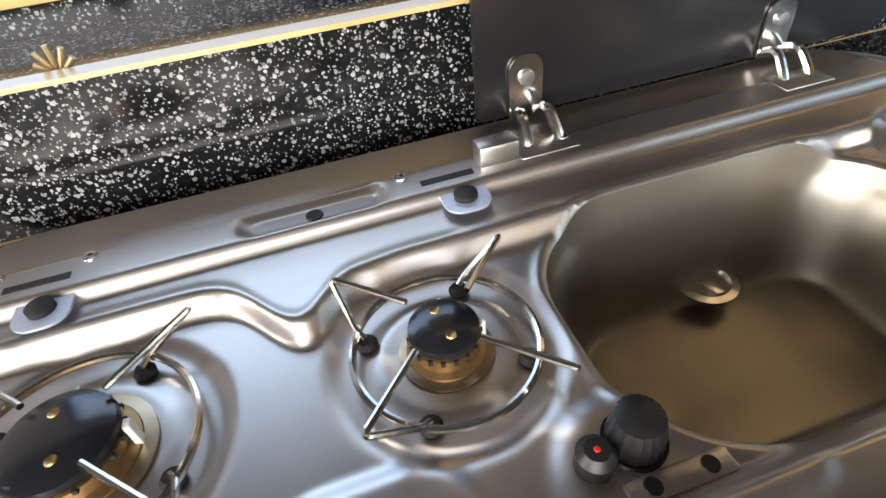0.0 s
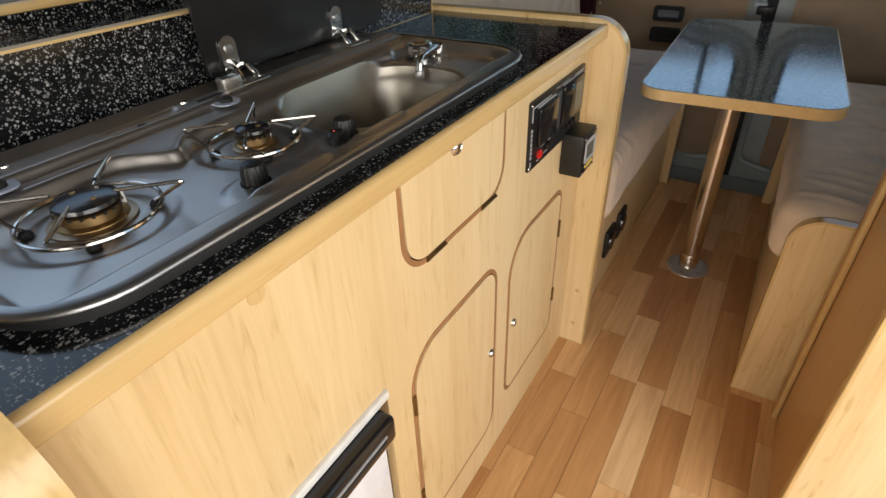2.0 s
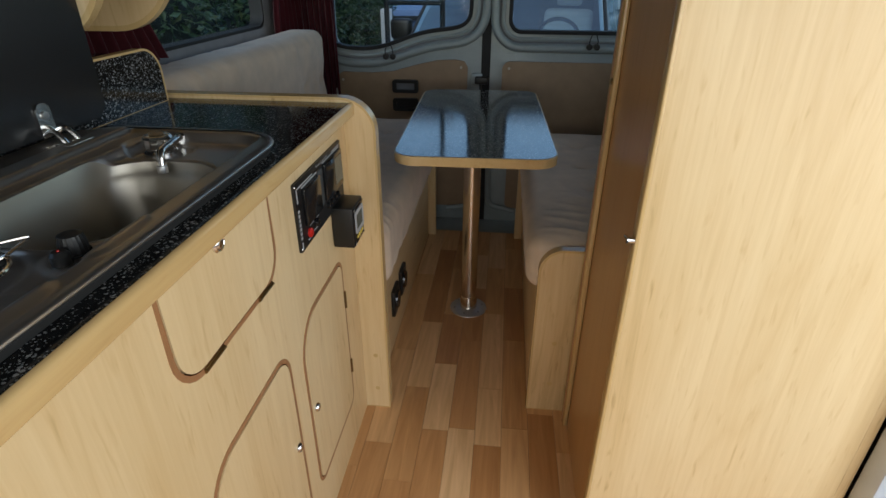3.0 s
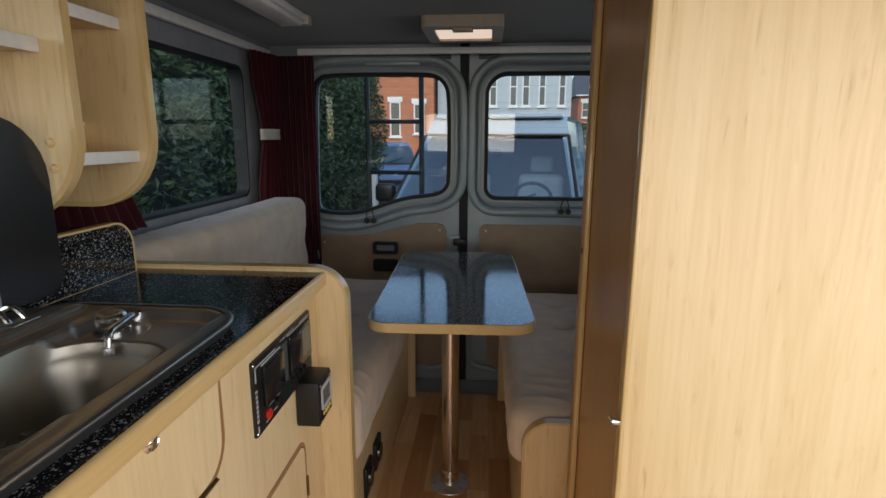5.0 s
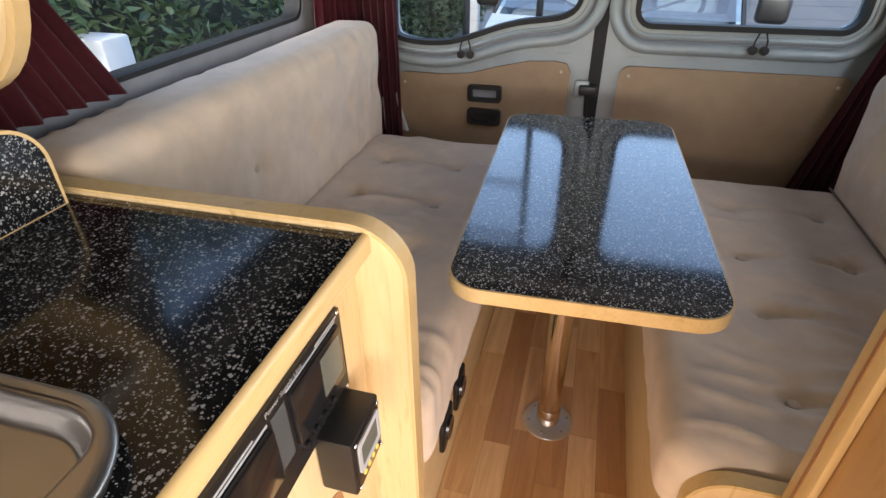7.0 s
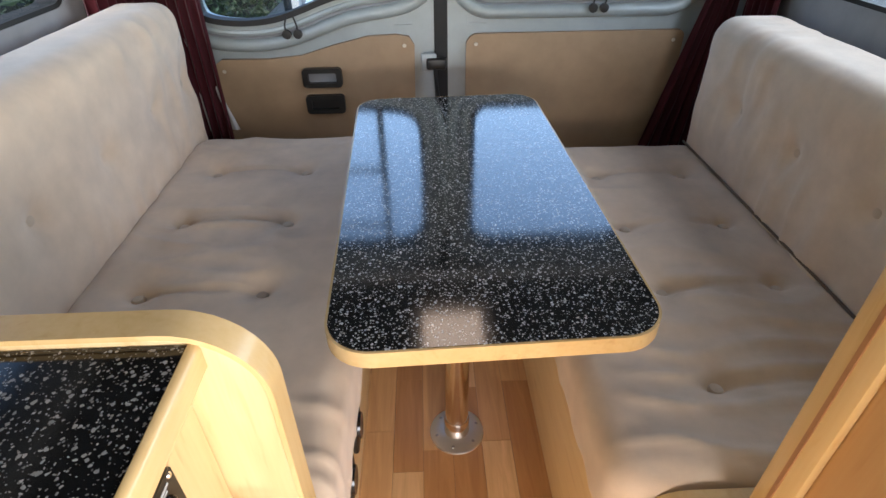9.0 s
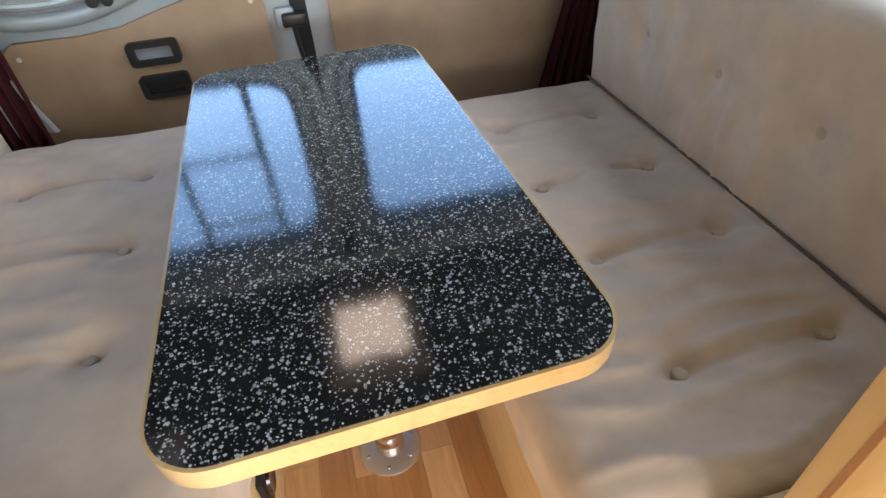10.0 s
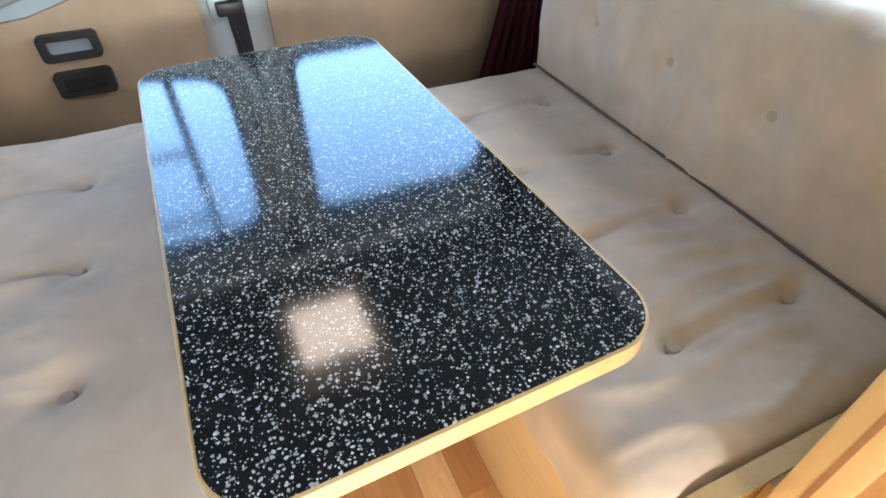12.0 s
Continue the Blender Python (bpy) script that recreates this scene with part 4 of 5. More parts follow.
    for u0, u1, z0, z1 in ((1.005, 1.009, 0.775, 0.800), (1.005, 1.09, 0.799, 0.8015), (1.21, 1.262, 0.803, 0.8055), (1.128, 1.131, 0.73, 0.76), (1.135, 1.138, 0.73, 0.765), (1.05, 1.1, 0.7135, 0.7145), (1.005, 1.009, 0.688, 0.70), (1.030, 1.112, 0.7935, 0.7965), (1.148, 1.258, 0.7995, 0.8015), (1.118, 1.140, 0.762, 0.764), (1.118, 1.136, 0.756, 0.758), (1.118, 1.138, 0.750, 0.752), (1.036, 1.058, 0.690, 0.692), (1.070, 1.088, 0.694, 0.696)):
        part("printed_line", box(X - 0.001, X + 0.0006, u0, u1, z0, z1), M_GREY, ps)
    for k in range(7):
        part("maker_mark", box(X - 0.001, X + 0.0006, 1.0035, 1.0105, 0.706 + 0.0085 * k, 0.7115 + 0.0085 * k), M_GREY, ps)
    fnt = bpy.data.curves.new("panel_text", "FONT")
    fnt.body = "Power Supply Unit"
    fnt.size = 0.0092
    tmp = new("panel_text", fnt)
    words = bpy.data.meshes.new_from_object(tmp)
    bpy.data.objects.remove(tmp)
    words.materials.clear()
    words.materials.append(M_GREY)
    tx = new("panel_text", words)
    tx.matrix_world = Matrix(((0, 0, 1, X + 0.0004), (1, 0, 0, 1.112), (0, 1, 0, 0.8025), (0, 0, 0, 1)))
    tx.parent = ps
    for u, v in ((1.003, 0.806), (1.267, 0.806), (1.003, 0.688), (1.267, 0.688)):
        part("screw", lathe([(0.003, 0), (0.002, 0.0012)], (X, u, v), 10, "x"), M_CHROME, ps)
    mt = thing("meter_box", "black plastic battery meter with small display", "meter")
    part("case", box(KF + 0.001, KF + 0.048, 1.180, 1.262, 0.600, 0.692, 0.004), M_BLACK, mt)
    part("face", box(KF + 0.047, KF + 0.0495, 1.186, 1.256, 0.606, 0.686, 0.001), M_BLACK_GLOSS, mt)
    part("screen", box(KF + 0.049, KF + 0.0505, 1.196, 1.246, 0.636, 0.672), M_SCREEN, mt)
    part("bezel", ring_band(rrect(1.190, 1.252, 0.628, 0.680, 0.008, 4), rrect(1.197, 1.245, 0.637, 0.671, 0.003, 4), "x", KF + 0.0485, KF + 0.0515), M_GREY, mt, "pale grey display surround")
    part("print", box(KF + 0.049, KF + 0.0502, 1.200, 1.240, 0.677, 0.680), M_GREY, mt)
    for k in range(4):
        part("key", lathe([(0.0042, 0), (0.003, 0.0015)], (KF + 0.0495, 1.203 + 0.0125 * k, 0.619), 10, "x"), M_YELLOW, mt)
    for u, v in ((1.188, 0.684), (1.254, 0.684), (1.188, 0.608), (1.254, 0.608)):
        part("screw", lathe([(0.003, 0), (0.002, 0.0012)], (KF + 0.0495, u, v), 10, "x"), M_CHROME, mt)


def settle_kitchen():
    for n in ("worktop", "hob_and_sink", "folding_tap", "glass_lid", "kitchen_cabinet", "fridge", "splashback", "window_shelf", "power_panel", "meter_box"):
        bpy.data.objects[n].location.y = -0.013


# ---------------- table ----------------
def table():
    t = thing("table", "black speckled gloss table with beech edge on steel pole", "table")
    a = radians(2.0)
    out = [(0.012 + u * math.cos(a) - v * math.sin(a), 1.878 + u * math.sin(a) + v * math.cos(a)) for u, v in rrect(-0.211, 0.211, -0.418, 0.418, 0.060, 12)]
    part("tabletop", plate(offset_loop(out, -0.0035), "z", 0.692, 0.7165), M_SPECK_GLOSS, t)
    o = offset_loop(out, 0.0)
    bm = ring_band(o, offset_loop(out, -0.004), "z", 0.691, 0.7155)
    part("edge_trim", bm, M_EDGE, t, "rounded beech edging")
    part("pole", lathe([(0.0285, 0.010), (0.0285, 0.66), (0.0285, 0.665)], (0, 1.86, 0), 32), M_POLE, t, "polished steel pole")
    part("pole_collar", lathe([(0.0315, 0.006), (0.031, 0.055), (0.029, 0.060)], (0, 1.86, 0), 32), M_POLE, t)
    fl = part("floor_flange", lathe([(0.068, 0.0), (0.067, 0.004), (0.060, 0.007), (0.034, 0.012)], (0, 1.86, 0), 36), M_FLANGE, t, "round steel floor flange")
    part("top_flange", lathe([(0.034, 0.655), (0.068, 0.687), (0.068, 0.6915)], (0, 1.86, 0), 36), M_CHROME, t)
    for k in range(6):
        a = math.pi / 3 * k + 0.3
        part("flange_screw", lathe([(0.005, 0), (0.003, 0.002)], (0.052 * math.cos(a), 1.86 + 0.052 * math.sin(a), 0.0075), 10), M_STEEL_RIM, fl)


# ---------------- seats ----------------
def cushion_shape(buttons, axis, face, depth, seed, crease):
    """Sag, tufting and wrinkles. axis: which way the padded face looks."""
    def shape(p, n):
        q = p.copy()
        u, v = (p.x, p.y) if axis == "z" else (p.y, p.z)
        facing = abs(n.z) if axis == "z" else abs(n.x)
        out = (n.z > 0.3) if axis == "z" else (n.x * face > 0.3)
        fold = noise.noise(Vector((p.x * 3.0 + seed, p.y * 17, p.z * 3.0)) + 0.8 * noise.noise_vector(p * 4))
        w = 0.0068 * (1 - min(1, abs(fold) * 3.2)) * smooth01(-0.2, 0.3, noise.noise(Vector((p.x * 3.3, p.y * 2.6 + seed, p.z * 3.3))))
        w += noise.noise(Vector((p.x * 5 + seed, p.y * 5, p.z * 5))) * 0.0035 + noise.noise(Vector((p.x * 14, p.y * 14 + seed, p.z * 14))) * 0.0022
        front = smooth01(1.66, 1.44, p.y)
        w += 0.0038 * front * abs(noise.noise(Vector((p.x * 8 + seed, p.y * 34 + p.x * 20, p.z * 12))))
        w *= 0.3 + 0.7 * facing
        if out:
            dip = 0.0
            for bu, bv in buttons:
                d2 = (u - bu) ** 2 + (v - bv) ** 2
                dip += depth * (0.34 * math.exp(-d2 / 0.0045) + 0.6 * math.exp(-d2 / 0.0006))
            # creases running between neighbouring buttons
            for (bu, bv), (cu, cv) in crease:
                t = ((u - bu) * (cu - bu) + (v - bv) * (cv - bv)) / ((cu - bu) ** 2 + (cv - bv) ** 2)
                if -0.1 < t < 1.1:
                    du, dv = u - bu - t * (cu - bu), v - bv - t * (cv - bv)
                    wob = 0.010 * noise.noise(Vector((t * 3, bu * 9 + seed, bv * 9)))
                    d = math.hypot(du, dv) + wob
                    dip += 0.0075 * math.exp(-(d / 0.006) ** 2)
            w -= dip * facing
        return q + n * w
    return shape


def seat_cushion(name, label, x0, x1, y0, y1, z0, z1, buttons, seed, crease):
    c = thing(name, label, "seat cushion", "bench seat cushions")
    part("pad", soft_block(x0, x1, y0, y1, z0, z1, 0.042, 0.008, cushion_shape(buttons, "z", 1, 0.026, seed, crease)), M_CLOTH, c, angle=80)
    for u, v in buttons:
        part("button", lathe([(0.012, 0), (0.0125, 0.003), (0.009, 0.007), (0.003, 0.008)], (u, v, z1 - 0.026), 14), M_BUTTON, c)
    return c


def back_cushion(name, label, x0, x1, y0, y1, z0, z1, buttons, face, seed):
    c = thing(name, label, "back cushion", "bench back cushions")
    part("pad", soft_block(x0, x1, y0, y1, z0, z1, 0.05, 0.010, cushion_shape(buttons, "x", face, 0.022, seed, [])), M_CLOTH, c, angle=80)
    xf = x1 if face > 0 else x0
    for u, v in buttons:
        part("button", lathe([(0.012, 0), (0.0125, face * 0.003), (0.009, face * 0.007), (0.003, face * 0.008)], (xf - face * 0.026, u, v), 14, "x"), M_BUTTON, c)
    # thin dark tube added along the right backrest where it meets the seat
    if face < 0:
        part("junction_line", tube([(xf - 0.006, y0 + 0.02, 0.540), (xf - 0.007, (y0 + y1) / 2, 0.541), (xf - 0.006, y1 - 0.03, 0.540)], 0.003, 8), M_JUNCTION_LINE, c, "dark brown line where seat and back meet")
    return c


def seats():
    for name, x0, x1, y0 in (("bench", -0.86, -0.234, 1.352), ("bench", 0.207, 0.86, 1.386)):
        b = thing(name, "beech panelled bench box under the seat cushion", "bench", "benches")
        front = x1 if x1 < 0 else x0
        s = -1 if x1 < 0 else 1
        part("front_panel", box(min(front, front + s * 0.015), max(front, front + s * 0.015), y0, 2.50, 0.0, 0.385), M_WOOD_Y, b)
        part("top_board", box(min(front + s * 0.015, s * 0.86), max(front + s * 0.015, s * 0.86), y0, 2.50, 0.365, 0.385), M_WOOD_Y, b)
        part("end_board", box(min(front + s * 0.0155, s * 0.86), max(front + s * 0.0155, s * 0.86), 2.485, 2.50, 0.0, 0.364), M_WOOD_Z, b)
        part("corner_post", box(min(front, front - s * 0.035), max(front, front - s * 0.035), 2.46, 2.485, 0.0, 0.385, 0.003), M_WOOD_Z, b)
        if s < 0:
            for y in (1.636, 1.765):
                so = part("socket_plate", box(front - 0.002, front + 0.012, y - 0.042, y + 0.042, 0.12, 0.215, 0.006), M_BLACK, b, "black plastic socket outlet")
                part("socket_face", lathe([(0.030, 0), (0.028, 0.006), (0.012, 0.004)], (front + 0.012, y, 0.168), 20, "x"), M_BLACK_GLOSS, so)
    bl = [(x, y) for y in (1.535, 1.775, 2.012, 2.25) for x in (-0.582, -0.360)]
    br = [(x, y) for y in (1.549, 1.775, 1.992, 2.228) for x in (0.378, 0.598)]
    pair = lambda bs: [(bs[i], bs[i + 1]) for i in range(0, len(bs), 2)]
    seat_cushion("seat_cushion", "beige velour bench cushion with tufted buttons", -0.700, -0.183, 1.352, 2.455, 0.387, 0.562, bl, 3.1, pair(bl))
    seat_cushion("seat_cushion", "beige velour bench cushion with tufted buttons", 0.172, 0.700, 1.386, 2.405, 0.387, 0.534, br, 8.7, pair(br))
    back_cushion("back_cushion", "beige velour backrest cushion against the side wall", -0.845, -0.680, 1.356, 2.520, 0.42, 0.905, [(y, 0.71) for y in (1.54, 1.78, 2.02, 2.26, 2.46)], 1, 4.4)
    back_cushion("back_cushion", "beige velour backrest cushion against the side wall", 0.668, 0.848, 1.392, 2.415, 0.42, 0.868, [(y, 0.695) for y in (1.523, 1.748, 1.977, 2.20)], -1, 6.2)
    # end panel beside the wardrobe
    e = thing("seat_end_panel", "beech seat end panel with rounded top", "end panel")
    out = rrect(0.205, 0.80, 0.0, 0.520, (0, 0, 0.0, 0.06), 8)
    part("panel", plate(out, "y", 1.3605, 1.3835), M_WOOD_Z, e)
    part("edge_trim", ring_band(offset_loop(out, 0.003), offset_loop(out, -0.003), "y", 1.360, 1.384), M_EDGE_Z, e)
    part("filler_strip", box(0.345, 0.80, 1.3450, 1.3600, 0.0, 0.515), M_WOOD_Z, e)
    for z in (0.10, 0.24):
        part("dowel_cap", lathe([(0.0065, 0), (0.005, 0.0015)], (0.262, 1.359, z), 14, "y"), M_EDGE, e)


def wardrobe():
    w = thing("wardrobe", "tall pale beech wardrobe with honey-brown side panel", "wardrobe")
    part("front_panel", box(0.314, 0.770, 0.953, 0.971, 0.0, 1.555), M_WOOD_Z, w)
    part("side_panel", box(0.3165, 0.334, 0.9715, 1.342, 0.0, 1.555), M_HONEY, w, "honey-brown wood side panel")
    part("back_panel", box(0.3345, 0.770, 1.326, 1.344, 0.0, 1.555), M_WOOD_Z, w)
    part("front_edge", box(0.3075, 0.3138, 0.951, 0.974, 0.0, 1.555, 0.002), M_EDGE_Z, w)
    part("rear_stile", box(0.3045, 0.316, 1.300, 1.345, 0.0, 1.555, 0.004), M_EDGE_Z, w)
    part("stile_groove", box(0.303, 0.3052, 1.320, 1.325, 0.0, 1.555), M_GROOVE, w)
    part("side_wall_panel", box(0.7705, 0.788, 0.953, 1.344, 0.0, 1.555), M_WOOD_Z, w)
    part("cornice", tube([(0.302, 0.95, 1.49), (0.302, 1.35, 1.49)], 0.022, 12), M_EDGE, w)
    for y, z, x in ((0.958, 0.757, 0.3075),):
        k = part("catch_hook", lathe([(0.006, 0), (0.005, -0.008), (0.007, -0.012)], (x, y, z), 12, "x"), M_CHROME, w, "small chrome catch")
        part("hook_pin", tube([(x - 0.010, y, z), (x - 0.012, y + 0.012, z + 0.002)], 0.0025, 6), M_CHROME, k)
    part("side_plug", lathe([(0.007, 0), (0.006, -0.003), (0.003, -0.001)], (0.3045, 1.312, 0.935), 14, "x"), M_HINGE, w)


def overhead_shelves():
    s = thing("overhead_shelf_unit", "beech overhead shelf unit with rounded side panels", "shelf unit")
    out = rrect(-0.865, -0.556, 1.022, 1.54, (0.03, 0.14, 0.10, 0.0), 10)
    for y0 in (1.062, 1.262):
        p = part("side_panel", plate(out, "y", y0 + 0.001, y0 + 0.017), M_WOOD_Z, s)
        part("edge_trim", ring_band(offset_loop(out, 0.003), offset_loop(out, -0.007), "y", y0, y0 + 0.018), M_EDGE_Z, p)
    part("back_panel", box(-0.870, -0.862, 1.080, 1.262, 1.06, 1.50), M_WOOD_Y, s)
    for z, y0, y1, x1 in ((1.122, 1.080, 1.262, -0.588), (1.30, 0.50, 1.062, -0.60), (1.37, 1.080, 1.262, -0.60)):
        b = part("shelf", box(-0.862, x1, y0, y1, z - 0.008, z + 0.008), M_WOOD_Y, s)
        part("shelf_edge", box(x1, x1 + 0.004, y0, y1, z - 0.011, z + 0.011, 0.001), M_WHITE, b, "white plastic shelf edge")
    part("retaining_rail", box(-0.70, -0.694, 1.080, 1.262, 1.125, 1.183), M_WOOD_Y, s)
    part("rail_edge", box(-0.702, -0.692, 1.080, 1.262, 1.183, 1.188), M_WHITE, s)
    for z in (1.108, 1.150):
        part("dowel_cap", lathe([(0.008, 0), (0.006, -0.004), (0.002, -0.005)], (-0.60, 1.063, z), 14, "y"), M_EDGE, s)


def curtain(name, label, path, z0, z1, folds, amp, pinch=None, anchor=0.5, upper=1.0, cloth_mat=None):
    """A gathered curtain along a line in plan; pinch: height and width factor of a tie-back."""
    c = thing(name, label, "curtain", "curtains")
    bm = bmesh.new()
    (xa, ya), (xb, yb) = path
    d = Vector((xb - xa, yb - ya, 0))
    nrm = Vector((-d.y, d.x, 0)).normalized()
    nu, nz = folds * 10, 36
    rows = []
    for j in range(nz + 1):
        f = j / nz
        z = z0 + (z1 - z0) * f
        k = 1.0
        if pinch:
            full = upper if z > pinch[0] else 1.0
            k = full - (full - pinch[1]) * math.exp(-((z - pinch[0]) / 0.16) ** 2)
            if anchor in (0.0, 1.0) and z < pinch[0]:
                k = pinch[1] + (1 - pinch[1]) * (pinch[0] - z) / (pinch[0] - z0)
        row = []
        for i in range(nu + 1):
            u = i / nu
            a = 2 * math.pi * folds * u + 0.7 * noise.noise(Vector((u * 6, f * 2, xa)))
            off = amp * math.sin(a) * (0.75 + 0.35 * noise.noise(Vector((u * 9, f * 3, ya))))
            m = anchor + (u - anchor) * k
            row.append(bm.verts.new(Vector((xa, ya, z)) + d * m + nrm * off))
        rows.append(row)
    for a, b in zip(rows, rows[1:]):
        for i in range(nu):
            bm.faces.new((a[i], a[i + 1], b[i + 1], b[i]))
    bmesh.ops.solidify(bm, geom=bm.faces[:], thickness=0.0025)
    part("drape", bm, cloth_mat or M_CURTAIN, c, angle=80)
    if pinch and not cloth_mat:
        mid = Vector((xa, ya, 0)) + d * (anchor + (0.5 - anchor) * pinch[1])
        w = d.length * pinch[1] * 0.5 + 0.012
        loop = [mid + d.normalized() * (w * math.cos(t)) + nrm * ((amp + 0.012) * math.sin(t)) for t in [2 * math.pi * i / 24 for i in range(24)]]
        bm = bmesh.new()
        r0 = [bm.verts.new((p.x, p.y, pinch[0] - 0.022)) for p in loop]
        r1 = [bm.verts.new((p.x, p.y, pinch[0] + 0.022)) for p in loop]
        for i in range(24):
            bm.faces.new((r0[i], r0[(i + 1) % 24], r1[(i + 1) % 24], r1[i]))
        bmesh.ops.solidify(bm, geom=bm.faces[:], thickness=0.003)
        part("tie_back", bm, M_TIE, c, "cream fabric tie-back")


def curtains():
    curtain("curtain", "maroon curtain tied back beside the side window", ((-0.835, 2.39), (-0.800, 2.60)), 0.80, 1.50, 6, 0.014, (1.17, 0.50))
    curtain("curtain", "maroon curtain hanging in the rear corner", ((-0.840, 2.620), (-0.660, 2.632)), 0.30, 1.505, 7, 0.014)
    curtain("curtain", "maroon curtain gathered below the overhead shelf", ((-0.845, 1.285), (-0.835, 1.63)), 0.915, 1.50, 8, 0.015, (1.20, 0.52), 0.0, 0.70)
    curtain("curtain_lining", "white curtain lining hanging beside the rear door", ((-0.755, 2.640), (-0.64, 2.646)), 0.50, 0.86, 3, 0.006, (0.85, 0.15), 0.0, 0.2, M_LININGCLOTH)
    curtain("curtain", "maroon curtain beside the kitchen window", ((-0.850, 0.93), (-0.845, 1.035)), 0.985, 1.50, 4, 0.012)
    curtain("curtain", "maroon curtain hanging in the rear corner", ((0.612, 2.632), (0.835, 2.612)), 0.30, 1.505, 6, 0.013, (0.955, 0.30), 1.0, 0.50)
    curtain("curtain", "maroon curtain tied back beside the side window", ((0.845, 2.44), (0.835, 2.58)), 0.80, 1.50, 5, 0.012, (1.17, 0.45))


def floor_strips():
    """Wood-strip pattern of the floor: each strip a piece of its own."""
    fl = bpy.data.objects["floor"]
    rnd = random.Random(5)
    shapes = {}
    wide = 0.073
    for i in range(-4, 13):
        x0 = 0.0 + i * wide - 0.012
        y = -0.45 - rnd.random() * 0.3
        while y < 2.515:
            ln = rnd.choice((0.22, 0.28, 0.34, 0.40))
            y1 = min(y + ln, 2.518)
            inside = x0 > -0.31 and x0 + wide < 0.88 and y1 > -0.4 and (x0 < 0.30 or y < 0.98)
            if inside and y1 - y > 0.03:
                key = round(y1 - y, 3)
                if key not in shapes:
                    bm = box(0.0004, wide - 0.0004, 0.0004, key - 0.0004, -0.0035, 0.0)
                    me = bpy.data.meshes.new("plank")
                    bm.to_mesh(me)
                    bm.free()
                    me.materials.append(M_FLOOR)
                    shapes[key] = me
                p = new("plank", shapes[key])
                p.location = (x0, y, 0)
                p.parent = fl
            y = y1


# ---------------- outside ----------------
GZ = -0.55  # street level


def leafy(name, x0, x1, y0, y1, z0, z1, count, size, seed, mat):
    """Many small folded leaves crowded towards the faces of a ragged volume."""
    rnd = random.Random(seed)
    verts, faces = [], []
    for _ in range(count):
        u, v, w = rnd.random(), rnd.random(), rnd.random()
        side = rnd.random()
        depth = 0.30 * rnd.random() ** 1.7
        if side < 0.62:
            p = Vector((x1 - depth * (x1 - x0), y0 + v * (y1 - y0), z0 + w * (z1 - z0)))
        elif side < 0.78:
            p = Vector((x0 + u * (x1 - x0), y1 - depth * 1.2, z0 + w * (z1 - z0)))
        else:
            p = Vector((x0 + u * (x1 - x0), y0 + v * (y1 - y0), z1 - depth))
        p += Vector((noise.noise(p * 1.7) * 0.16, noise.noise(p * 1.3 + Vector((9, 0, 0))) * 0.1, noise.noise(p * 1.1 + Vector((0, 7, 0))) * 0.2))
        a = Vector((rnd.gauss(0, 1), rnd.gauss(0, 1), rnd.gauss(0, 0.7))).normalized()
        b = a.cross(Vector((rnd.gauss(0, 1), rnd.gauss(0, 1), rnd.gauss(0, 1)))).normalized()
        c = a.cross(b)
        s = size * (0.6 + 0.8 * rnd.random())
        i = len(verts)
        verts += [p - a * s, p + b * s * 0.42 + c * s * 0.15, p + a * s, p - b * s * 0.42 + c * s * 0.15]
        faces += [(i, i + 1, i + 2), (i, i + 2, i + 3)]
    me = bpy.data.meshes.new(name)
    me.from_pydata([tuple(v) for v in verts], [], faces)
    me.materials.append(mat)
    return me


def leaf_mat():
    m, nt, b = nodes_of("privet_leaf", 0.42)
    g = nt.nodes.new("ShaderNodeNewGeometry")
    col = ramp(nt, g.outputs["Random Per Island"], ((0.0, (0.026, 0.055, 0.020)), (0.5, (0.066, 0.115, 0.042)), (0.85, (0.12, 0.165, 0.07)), (1.0, (0.17, 0.20, 0.09))))
    nt.links.new(col, b.inputs["Base Color"])
    return m


def brick_mat(name, base, mortar, scale):
    m, nt, b = nodes_of(name, 0.85)
    br = nt.nodes.new("ShaderNodeTexBrick")
    br.inputs["Scale"].default_value = scale
    br.inputs["Color1"].default_value = (*base, 1)
    br.inputs["Color2"].default_value = (*[c * 0.75 for c in base], 1)
    br.inputs["Mortar"].default_value = (*mortar, 1)
    br.inputs["Brick Width"].default_value = 0.9
    br.inputs["Row Height"].default_value = 0.3
    tc = nt.nodes.new("ShaderNodeTexCoord")
    mp = nt.nodes.new("ShaderNodeMapping")
    mp.inputs["Rotation"].default_value = (radians(90), 0, 0)
    nt.links.new(tc.outputs["Object"], mp.inputs["Vector"])
    nt.links.new(mp.outputs["Vector"], br.inputs["Vector"])
    nt.links.new(br.outputs["Color"], b.inputs["Base Color"])
    return m


